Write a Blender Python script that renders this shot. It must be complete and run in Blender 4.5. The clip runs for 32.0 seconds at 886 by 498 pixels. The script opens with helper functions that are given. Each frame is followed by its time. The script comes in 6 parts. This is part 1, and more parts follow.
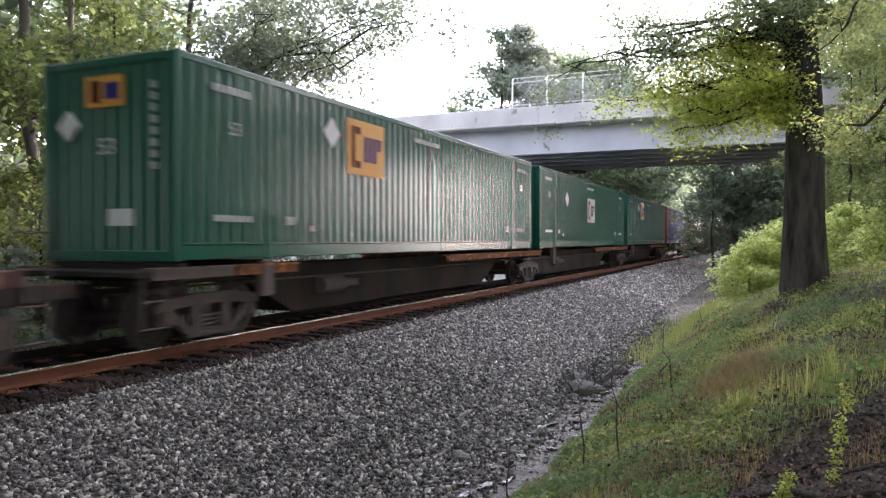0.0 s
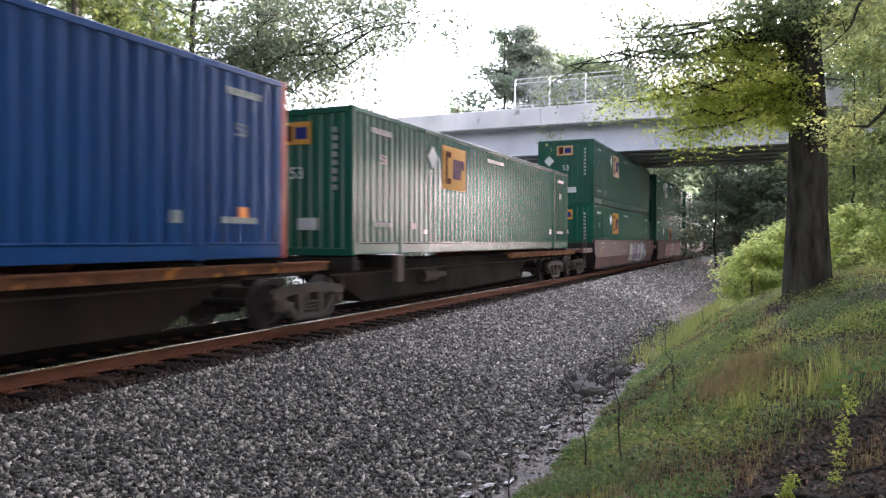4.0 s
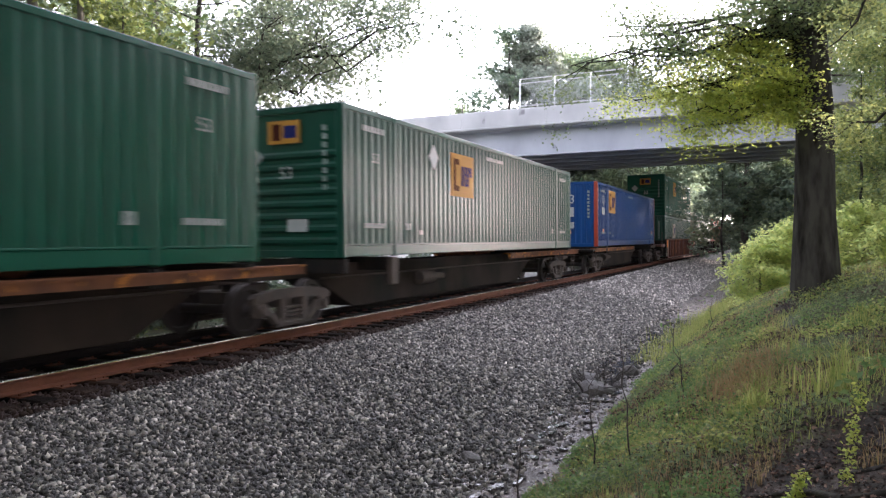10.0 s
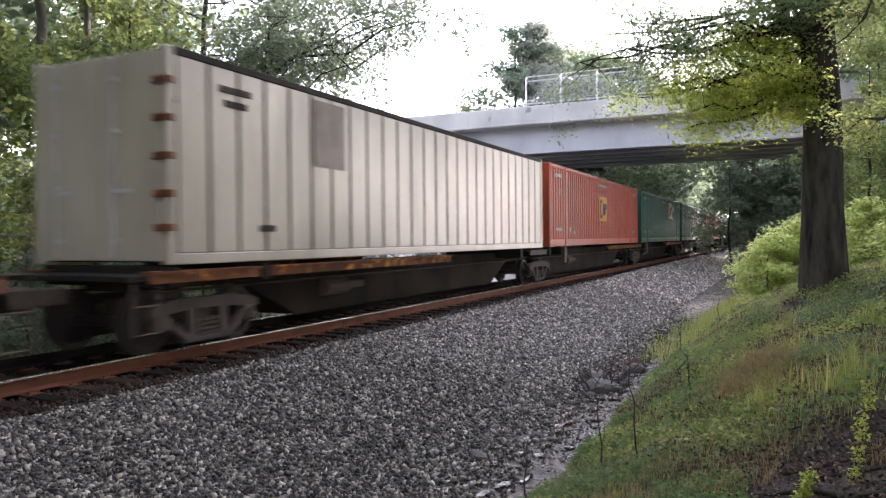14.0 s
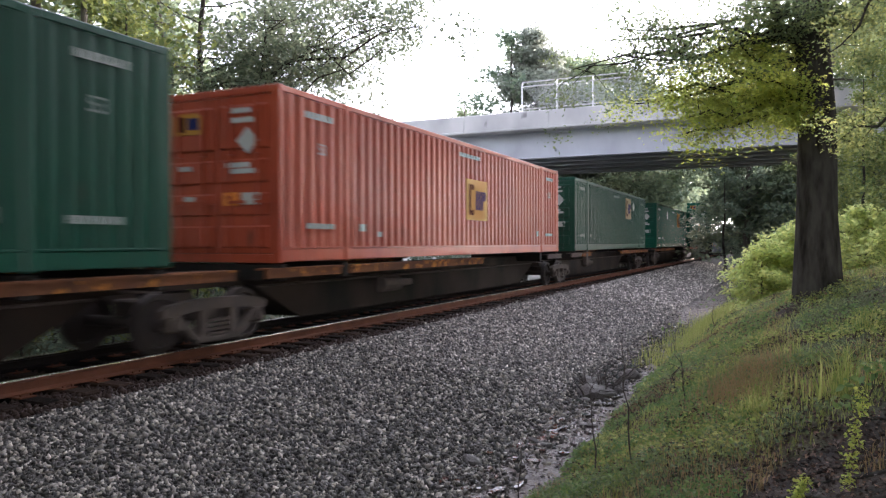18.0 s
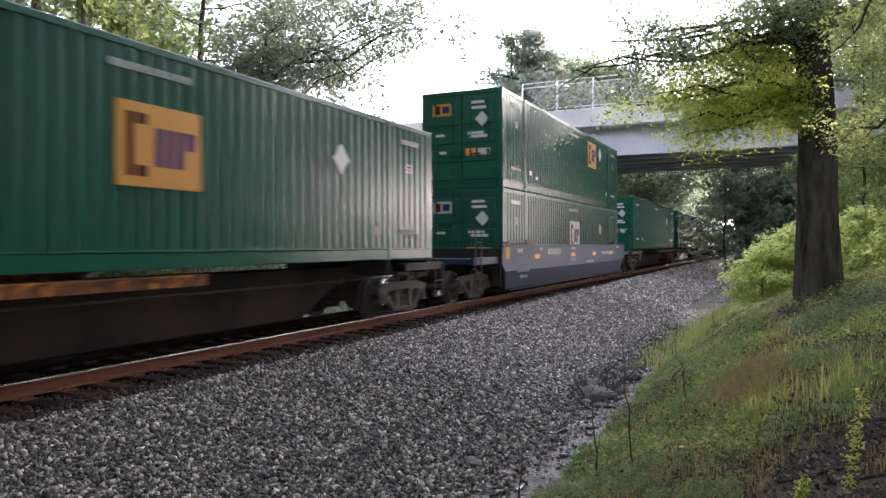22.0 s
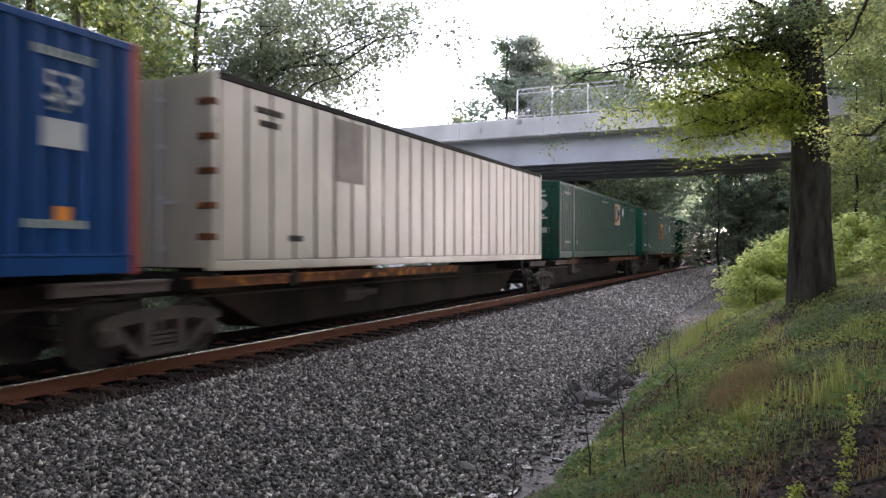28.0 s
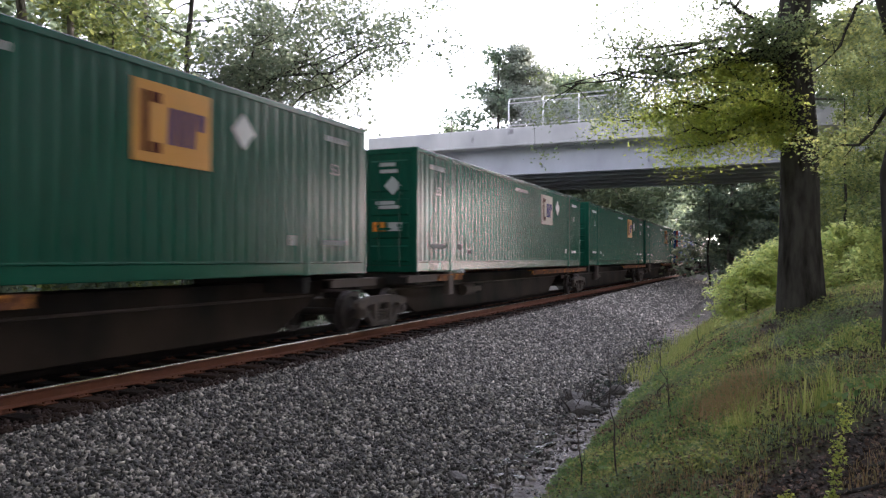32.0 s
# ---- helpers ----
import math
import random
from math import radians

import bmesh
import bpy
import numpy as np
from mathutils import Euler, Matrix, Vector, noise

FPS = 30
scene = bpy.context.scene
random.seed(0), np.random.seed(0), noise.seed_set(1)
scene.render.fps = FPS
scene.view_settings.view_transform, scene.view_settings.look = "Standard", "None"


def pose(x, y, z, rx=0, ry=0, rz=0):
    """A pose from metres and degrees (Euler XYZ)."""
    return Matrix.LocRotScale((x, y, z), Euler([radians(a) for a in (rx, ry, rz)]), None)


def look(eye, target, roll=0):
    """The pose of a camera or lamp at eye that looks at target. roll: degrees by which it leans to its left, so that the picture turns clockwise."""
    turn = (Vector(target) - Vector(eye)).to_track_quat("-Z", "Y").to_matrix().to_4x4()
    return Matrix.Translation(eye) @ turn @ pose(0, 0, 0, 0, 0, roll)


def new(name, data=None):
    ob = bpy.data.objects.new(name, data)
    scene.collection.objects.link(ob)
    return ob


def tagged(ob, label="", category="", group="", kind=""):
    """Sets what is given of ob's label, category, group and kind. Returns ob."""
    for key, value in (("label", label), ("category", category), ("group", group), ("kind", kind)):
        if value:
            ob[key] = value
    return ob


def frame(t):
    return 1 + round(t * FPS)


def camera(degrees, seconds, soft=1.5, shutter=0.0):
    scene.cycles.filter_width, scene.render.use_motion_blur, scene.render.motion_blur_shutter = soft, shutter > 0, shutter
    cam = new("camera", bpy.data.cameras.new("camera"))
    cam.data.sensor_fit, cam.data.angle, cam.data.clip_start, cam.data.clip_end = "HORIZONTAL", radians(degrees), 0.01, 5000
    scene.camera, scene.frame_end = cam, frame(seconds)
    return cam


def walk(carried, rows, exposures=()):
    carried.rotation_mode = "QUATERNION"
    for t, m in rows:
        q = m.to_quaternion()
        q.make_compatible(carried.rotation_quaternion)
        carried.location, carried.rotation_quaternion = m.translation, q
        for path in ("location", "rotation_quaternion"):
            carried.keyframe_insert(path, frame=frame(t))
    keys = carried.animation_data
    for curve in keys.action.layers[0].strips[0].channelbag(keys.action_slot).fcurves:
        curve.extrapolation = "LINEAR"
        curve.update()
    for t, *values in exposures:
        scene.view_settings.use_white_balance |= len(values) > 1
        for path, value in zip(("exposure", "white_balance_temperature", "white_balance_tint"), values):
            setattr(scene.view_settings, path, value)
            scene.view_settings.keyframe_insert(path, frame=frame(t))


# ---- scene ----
EYE = (0.0, 0.0, 1.53)          # above the top of the rails; the track runs along y
cam = camera(62.5, 32.0, soft=1.3, shutter=0.30)
# seconds, yaw, pitch, roll of the hand-held camera
ROWS = [
    (0.0, 24.08, -0.76, -0.06), (0.5, 24.31, -1.17, -0.12), (1.0, 24.55, -1.24, -0.36), (1.5, 24.81, -1.21, -0.0),
    (2.0, 24.53, -1.28, -0.2), (2.5, 24.44, -1.42, -0.34), (3.0, 24.45, -1.02, -0.38), (3.5, 24.3, -0.85, -0.29),
    (5.5, 24.35, -0.24, 0.21), (6.0, 24.07, -0.37, 0.41), (6.5, 24.19, -0.39, 0.32), (7.0, 24.67, -0.53, 0.23),
    (7.5, 24.95, -0.59, 0.21), (8.0, 24.62, -0.6, 0.19), (8.5, 24.83, -0.52, 0.37), (9.0, 24.86, -0.71, 0.28),
    (9.5, 24.88, -0.59, 0.28), (10.0, 24.76, -0.66, 0.4), (10.5, 24.85, -0.55, 0.33), (11.0, 24.93, -0.59, 0.46),
    (11.5, 25.17, -0.65, 0.62), (12.0, 24.95, -0.45, 0.67), (12.5, 24.88, -0.54, 0.65), (13.0, 25.38, -0.53, 0.58),
    (13.5, 25.31, -0.81, 0.52), (15.5, 24.85, -0.52, 0.82), (16.0, 24.65, -0.43, 0.79), (16.5, 24.59, -0.4, 0.62),
    (17.0, 24.67, -0.32, 0.63), (17.5, 25.19, -0.43, 0.48), (18.0, 24.89, -0.44, 0.17), (18.5, 25.08, -0.33, -0.04),
    (19.0, 24.74, -0.2, -0.21), (19.5, 24.54, -0.47, -0.01), (20.0, 24.58, -0.38, -0.1), (20.5, 24.42, -0.42, -0.18),
    (21.0, 24.71, -0.24, 0.06), (21.5, 24.56, -0.5, 0.16), (22.0, 24.93, -0.3, 0.27), (22.5, 25.26, -0.02, 0.07),
    (23.0, 25.0, 0.14, 0.13), (23.5, 24.71, 0.13, 0.23), (24.0, 24.68, -0.17, 0.41), (24.5, 24.65, -0.14, 0.3),
    (25.0, 24.46, -0.41, 0.02), (25.5, 24.2, -0.26, 0.15), (27.5, 24.48, -0.0, 0.28), (28.0, 24.49, 0.06, -0.03),
    (28.5, 24.46, 0.28, 0.05), (29.0, 24.26, 0.27, -0.03), (29.5, 24.03, 0.2, -0.17), (30.0, 24.1, 0.2, -0.17),
    (30.5, 23.97, 0.33, -0.26), (31.0, 23.92, 0.18, -0.42), (31.5, 23.95, 0.36, 0.09), (32.0, 23.83, 0.76, -0.06),
]
walk(cam, [(t, pose(*EYE, 90 + pitch, roll, yaw)) for t, yaw, pitch, roll in ROWS],
     exposures=[(0.0, 2.66, 6300, 24), (10.0, 2.62, 6300, 24), (13.0, 2.60, 6300, 24), (16.0, 2.32, 6300, 24), (18.0, 2.44, 6300, 24), (23.0, 2.52, 6300, 24), (25.0, 2.40, 6300, 24), (28.0, 2.18, 6300, 24), (29.0, 1.98, 6300, 24), (32.0, 2.12, 6300, 24)])

# ---- light ----
SUN_EL, SUN_AZ = 14.0, 22.0     # degrees; azimuth from +y towards +x
world = bpy.data.worlds.new("world")
scene.world = world
world.use_nodes = True
wn, wl = world.node_tree.nodes, world.node_tree.links
sky = wn.new("ShaderNodeTexSky")
sky.sky_type, sky.sun_disc = "NISHITA", False
sky.sun_elevation, sky.sun_rotation = radians(SUN_EL), radians(SUN_AZ)
sky.air_density, sky.dust_density, sky.ozone_density = 1.0, 0.6, 1.0
pale = wn.new("ShaderNodeHueSaturation")
pale.inputs["Saturation"].default_value = 0.30
pale.inputs["Value"].default_value = 1.4
wl.new(sky.outputs[0], pale.inputs["Color"])
wl.new(pale.outputs[0], wn["Background"].inputs["Color"])
wn["Background"].inputs["Strength"].default_value = 0.15

sun_data = bpy.data.lights.new("sun", "SUN")
sun_data.energy, sun_data.angle, sun_data.color = 3.0, radians(2.2), (1.0, 0.92, 0.80)
sun = new("sun", sun_data)
az, el = radians(SUN_AZ), radians(SUN_EL)
sun.matrix_world = look((math.sin(az) * math.cos(el) * 60, math.cos(az) * math.cos(el) * 60, math.sin(el) * 60), (0, 0, 0))


# ---- materials ----
def material(name, colour, rough=0.6, metal=0.0, dark=None, spots=None, scale=3.0, fine=40.0, bump=0.15, amount=0.5,
             spot_level=0.62, streak=1.0, specular=0.5, coat=0.0, fac_random="", uneven=1.0, vary_to=6.5):
    """A surface with a main colour, a second one in soft patches, optional spots (rust, dirt) and fine relief."""
    m = bpy.data.materials.new(name)
    m.use_nodes = True
    n, l = m.node_tree.nodes, m.node_tree.links
    b = n["Principled BSDF"]
    b.inputs["Roughness"].default_value, b.inputs["Metallic"].default_value = rough, metal
    b.inputs["Specular IOR Level"].default_value = specular
    b.inputs["Coat Weight"].default_value = coat
    b.inputs["Coat Roughness"].default_value = 0.12
    co = n.new("ShaderNodeTexCoord")
    mp = n.new("ShaderNodeMapping")
    mp.inputs["Scale"].default_value = (1, 1, streak)
    l.new(co.outputs["Object"], mp.inputs["Vector"])
    big = n.new("ShaderNodeTexNoise")
    big.inputs["Scale"].default_value, big.inputs["Detail"].default_value = scale, 6
    l.new(mp.outputs[0], big.inputs["Vector"])
    small = n.new("ShaderNodeTexNoise")
    small.inputs["Scale"].default_value, small.inputs["Detail"].default_value = fine, 4
    l.new(mp.outputs[0], small.inputs["Vector"])
    mix = n.new("ShaderNodeMix")
    mix.data_type = "RGBA"
    mix.inputs["A"].default_value = (*colour, 1)
    mix.inputs["B"].default_value = (*(dark or [c * 0.6 for c in colour]), 1)
    ramp = n.new("ShaderNodeMapRange")
    ramp.inputs["From Min"].default_value, ramp.inputs["From Max"].default_value = 0.40, 0.72
    ramp.inputs["To Max"].default_value = amount
    l.new(big.outputs["Fac"], ramp.inputs["Value"])
    l.new(ramp.outputs[0], mix.inputs["Factor"])
    out = mix.outputs["Result"]
    if fac_random:
        kind = n.new("ShaderNodeObjectInfo" if fac_random == "object" else "ShaderNodeNewGeometry")
        vary = n.new("ShaderNodeMapRange")
        vary.inputs["To Min"].default_value, vary.inputs["To Max"].default_value = 0.32, vary_to
        few = n.new("ShaderNodeMath")
        few.operation = "POWER"
        few.inputs[1].default_value = 4.0
        l.new(kind.outputs["Random" if fac_random == "object" else "Random Per Island"], few.inputs[0])
        l.new(few.outputs[0], vary.inputs["Value"])
        hv = n.new("ShaderNodeHueSaturation")
        l.new(vary.outputs[0], hv.inputs["Value"])
        l.new(out, hv.inputs["Color"])
        out = hv.outputs[0]
    if spots:
        mix2 = n.new("ShaderNodeMix")
        mix2.data_type = "RGBA"
        mix2.inputs["B"].default_value = (*spots, 1)
        r2 = n.new("ShaderNodeMapRange")
        r2.inputs["From Min"].default_value, r2.inputs["From Max"].default_value = spot_level, spot_level + 0.07
        sp = n.new("ShaderNodeTexNoise")
        sp.inputs["Scale"].default_value, sp.inputs["Detail"].default_value = scale * 2.3, 8
        l.new(mp.outputs[0], sp.inputs["Vector"])
        l.new(sp.outputs["Fac"], r2.inputs["Value"])
        l.new(r2.outputs[0], mix2.inputs["Factor"])
        l.new(out, mix2.inputs["A"])
        out = mix2.outputs["Result"]
    l.new(out, b.inputs["Base Color"])
    rr = n.new("ShaderNodeMapRange")
    rr.inputs["To Min"].default_value, rr.inputs["To Max"].default_value = max(0.02, rough - 0.08 * uneven), min(1, rough + 0.12 * uneven)
    l.new(small.outputs["Fac"], rr.inputs["Value"])
    l.new(rr.outputs[0], b.inputs["Roughness"])
    if bump:
        bp = n.new("ShaderNodeBump")
        bp.inputs["Strength"].default_value, bp.inputs["Distance"].default_value = bump, 0.02
        l.new(small.outputs["Fac"], bp.inputs["Height"])
        l.new(bp.outputs[0], b.inputs["Normal"])
    return m


def leaf_material(name, colour, other, glow):
    """Leaves: each island its own tint; light passes through them."""
    m = bpy.data.materials.new(name)
    m.use_nodes = True
    n, l = m.node_tree.nodes, m.node_tree.links
    b = n["Principled BSDF"]
    b.inputs["Roughness"].default_value = 0.5
    b.inputs["Specular IOR Level"].default_value = 0.35
    geo = n.new("ShaderNodeNewGeometry")
    mix = n.new("ShaderNodeMix")
    mix.data_type = "RGBA"
    mix.inputs["A"].default_value, mix.inputs["B"].default_value = (*colour, 1), (*other, 1)
    l.new(geo.outputs["Random Per Island"], mix.inputs["Factor"])
    l.new(mix.outputs["Result"], b.inputs["Base Color"])
    tr = n.new("ShaderNodeBsdfTranslucent")
    hs = n.new("ShaderNodeHueSaturation")
    hs.inputs["Hue"].default_value, hs.inputs["Value"].default_value = 0.485, 2.4
    l.new(mix.outputs["Result"], hs.inputs["Color"])
    l.new(hs.outputs[0], tr.inputs["Color"])
    sh = n.new("ShaderNodeMixShader")
    sh.inputs[0].default_value = glow
    l.new(b.outputs[0], sh.inputs[1])
    l.new(tr.outputs[0], sh.inputs[2])
    l.new(sh.outputs[0], n["Material Output"].inputs["Surface"])
    return m


GREEN = material("green_container_paint", (0.005, 0.070, 0.042), 0.25, dark=(0.004, 0.054, 0.033), scale=0.9, fine=5, uneven=0.25, bump=0.0, amount=0.7, streak=0.35, specular=0.34)
GREEN_OLD = material("weathered_green_paint", (0.006, 0.058, 0.037), 0.30, specular=0.32, dark=(0.007, 0.042, 0.029), spots=(0.03, 0.034, 0.026), spot_level=0.70, scale=1.1, fine=5, uneven=0.3, bump=0.0, amount=0.8, streak=0.3)
BLUE = material("blue_container_paint", (0.006, 0.050, 0.165), 0.30, specular=0.22, dark=(0.006, 0.034, 0.115), scale=0.8, fine=5, uneven=0.25, bump=0.0, amount=0.8, streak=0.35)
RED = material("faded_red_container_paint", (0.35, 0.062, 0.026), 0.36, specular=0.28, dark=(0.20, 0.030, 0.018), spots=(0.13, 0.036, 0.024), spot_level=0.68, scale=1.0, fine=5, uneven=0.3, bump=0.0, amount=0.8, streak=0.3)
RED_POST = material("orange_red_post_paint", (0.30, 0.040, 0.018), 0.3, scale=2, amount=0.5)
WHITE_SHEET = material("aluminium_white_sheet", (0.42, 0.38, 0.305), 0.36, dark=(0.25, 0.22, 0.17), spots=(0.21, 0.17, 0.12), spot_level=0.72, scale=1.0, fine=16, bump=0.05, amount=0.8, streak=0.25, specular=0.7)
SEAM = material("dark_panel_seam", (0.040, 0.036, 0.031), 0.9, specular=0.1)
FADED_SIGN = material("faded_brown_panel", (0.16, 0.125, 0.095), 0.6, dark=(0.09, 0.075, 0.06), scale=3, amount=0.9)
YELLOW = material("yellow_panel", (0.42, 0.19, 0.014), 0.65, dark=(0.36, 0.17, 0.02), bump=0.03)
CREAM = material("pale_panel", (0.36, 0.33, 0.27), 0.65, bump=0.03)
WHITE = material("white_marking", (0.40, 0.42, 0.40), 0.6, bump=0.03, dark=(0.30, 0.32, 0.31))
STENCIL = material("worn_white_stencil", (0.26, 0.30, 0.28), 0.6, bump=0.03, dark=(0.10, 0.14, 0.12), scale=14, amount=0.9)
ORANGE = material("orange_plate", (0.75, 0.24, 0.02), 0.4, bump=0.03)
MAROON = material("dark_maroon_print", (0.06, 0.015, 0.010), 0.85, bump=0.02, specular=0.1)
NAVY = material("navy_print", (0.02, 0.024, 0.11), 0.85, bump=0.02, specular=0.1)
STEEL = material("worn_bare_steel", (0.35, 0.34, 0.33), 0.35, metal=0.9, dark=(0.20, 0.17, 0.15), scale=6)
UNDER = material("grimy_black_steel", (0.014, 0.013, 0.012), 0.85, specular=0.2, dark=(0.026, 0.019, 0.015), scale=3, fine=30, bump=0.25, amount=0.8)
SILL = material("dusty_black_sill", (0.013, 0.012, 0.011), 0.85, specular=0.15, dark=(0.050, 0.034, 0.025), scale=0.7, fine=24, bump=0.2, amount=0.9, streak=0.6)
BOGIE = material("dusty_cast_steel", (0.055, 0.046, 0.040), 0.8, specular=0.25, dark=(0.090, 0.064, 0.050), scale=4, fine=30, bump=0.35, amount=0.8)
WHEEL = material("wheel_steel", (0.028, 0.023, 0.021), 0.6, metal=0.3, dark=(0.045, 0.028, 0.02), scale=5)
LEDGE = material("rusty_orange_ledge_steel", (0.15, 0.060, 0.028), 0.85, specular=0.15, dark=(0.055, 0.030, 0.022), spots=(0.42, 0.17, 0.032), spot_level=0.57, scale=2.2, fine=35, bump=0.3, amount=0.9)
DUST = material("dusty_tan_steel", (0.075, 0.055, 0.045), 0.8, dark=(0.06, 0.045, 0.036), scale=4, bump=0.2)
BROWN_WELL = material("brown_red_well_paint", (0.105, 0.044, 0.033), 0.5, specular=0.35, dark=(0.068, 0.030, 0.023), spots=(0.17, 0.11, 0.095), spot_level=0.66, scale=0.9, fine=22, bump=0.1, amount=0.9, streak=0.4)
RUST_WELL = material("rust_orange_well_paint", (0.15, 0.055, 0.036), 0.6, dark=(0.060, 0.032, 0.026), spots=(0.27, 0.095, 0.035), spot_level=0.58, scale=1.1, fine=26, bump=0.2, amount=0.9, streak=0.35)
BLUE_WELL = material("navy_blue_well_paint", (0.008, 0.022, 0.060), 0.5, specular=0.25, dark=(0.013, 0.018, 0.032), spots=(0.04, 0.04, 0.045), spot_level=0.69, scale=0.9, fine=22, bump=0.1, amount=0.9, streak=0.4)
CONCRETE = material("weathered_bridge_concrete", (0.46, 0.46, 0.45), 0.85, dark=(0.30, 0.30, 0.30), spots=(0.20, 0.20, 0.20), spot_level=0.68, scale=0.5, fine=18, bump=0.2, amount=0.9, streak=0.6)
PAVING = material("pale_slope_paving", (0.74, 0.73, 0.70), 0.85, dark=(0.45, 0.44, 0.40), scale=0.7, fine=20, bump=0.2)
GIRDER = material("grey_painted_girder", (0.40, 0.42, 0.45), 0.6, dark=(0.30, 0.31, 0.34), spots=(0.22, 0.21, 0.21), spot_level=0.72, scale=0.6, fine=14, bump=0.08, amount=0.8, streak=0.6)
GALV = material("galvanised_fence_steel", (0.55, 0.56, 0.57), 0.4, metal=0.6, scale=8)
RAIL = material("rusty_rail_side", (0.125, 0.046, 0.025), 0.85, specular=0.2, dark=(0.055, 0.026, 0.018), scale=3, fine=40, bump=0.3)
# near-black side colour, used on the far rail
RAIL_BLACK = material("near_black_rail_side", (0.010, 0.008, 0.007), 0.8, specular=0.2, dark=(0.02, 0.013, 0.010), scale=3, fine=40, bump=0.3)
RAIL_TOP = material("polished_rail_head", (0.50, 0.47, 0.44), 0.24, metal=1.0, scale=6, bump=0.02)
TIE = material("creosoted_tie_wood", (0.018, 0.011, 0.008), 0.9, specular=0.15, dark=(0.032, 0.018, 0.012), scale=5, fine=50, bump=0.5, fac_random="object", vary_to=2.4)
BARK = material("oak_bark", (0.072, 0.067, 0.057), 0.95, specular=0.2, dark=(0.014, 0.011, 0.009), scale=7, fine=26, bump=1.0, streak=0.25, amount=1.0)
BARK_PALE = material("grey_bark", (0.14, 0.125, 0.105), 0.9, dark=(0.07, 0.06, 0.05), scale=6, fine=30, bump=0.8, streak=0.25, amount=1.0)
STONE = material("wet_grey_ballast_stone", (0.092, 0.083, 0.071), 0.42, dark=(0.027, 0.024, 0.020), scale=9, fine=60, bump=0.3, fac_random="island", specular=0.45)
# far ballast: grazing sheen of sun and sky put into the paler colour
STONE_SHEEN = material("sheen_grey_ballast_stone", (0.42, 0.385, 0.350), 0.7, dark=(0.23, 0.21, 0.19), scale=9, fine=60, bump=0.3, fac_random="island", specular=0.35, vary_to=2.6)
STONE_RUST = material("dark_rust_brown_stone", (0.034, 0.019, 0.014), 0.8, dark=(0.012, 0.008, 0.007), scale=9, fine=60, bump=0.3, specular=0.3)
LITTER = material("dead_leaf_litter", (0.115, 0.070, 0.050), 0.8, dark=(0.055, 0.036, 0.026), scale=9, bump=0.1, fac_random="island", vary_to=3.0)
TWIG = material("dark_stem", (0.05, 0.036, 0.03), 0.8, scale=9)
# oak's low leaves: sunlight put into the yellow-green colour
LEAF_OAK_LIT = leaf_material("oak_leaf_lit", (0.18, 0.25, 0.070), (0.35, 0.375, 0.095), 0.70)
LEAF_SLIM = leaf_material("young_tree_leaf", (0.085, 0.125, 0.055), (0.20, 0.22, 0.075), 0.58)
LEAF_OVER = leaf_material("dull_grey_green_leaf", (0.070, 0.098, 0.066), (0.130, 0.155, 0.100), 0.45)
# distance haze put into the colour: paler and greyer than near leaves
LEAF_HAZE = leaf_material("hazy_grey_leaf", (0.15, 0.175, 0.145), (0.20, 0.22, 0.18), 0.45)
# the same oak's upper leaves, with shade put into the darker colour
LEAF_OAK_SHADED = leaf_material("oak_leaf_shaded", (0.080, 0.118, 0.062), (0.150, 0.185, 0.080), 0.56)
LEAF_WOOD = leaf_material("woodland_leaf", (0.052, 0.088, 0.034), (0.160, 0.185, 0.056), 0.52)
# greyed for far crowns: haze is put into these next two colours
LEAF_FAR = leaf_material("haze_grey_green_leaf", (0.080, 0.115, 0.085), (0.125, 0.160, 0.105), 0.45)
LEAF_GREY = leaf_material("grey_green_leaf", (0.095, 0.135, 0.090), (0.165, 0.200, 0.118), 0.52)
LEAF_BUSH = leaf_material("pale_bush_leaf", (0.21, 0.29, 0.105), (0.43, 0.45, 0.18), 0.57)
GRASS = leaf_material("grass_blade", (0.140, 0.200, 0.052), (0.310, 0.315, 0.110), 0.52)
GRASS_DRY = leaf_material("dry_grass_blade", (0.30, 0.19, 0.10), (0.22, 0.20, 0.08), 0.35)
CLOVER = leaf_material("ground_cover_leaf", (0.075, 0.150, 0.050), (0.150, 0.215, 0.070), 0.46)


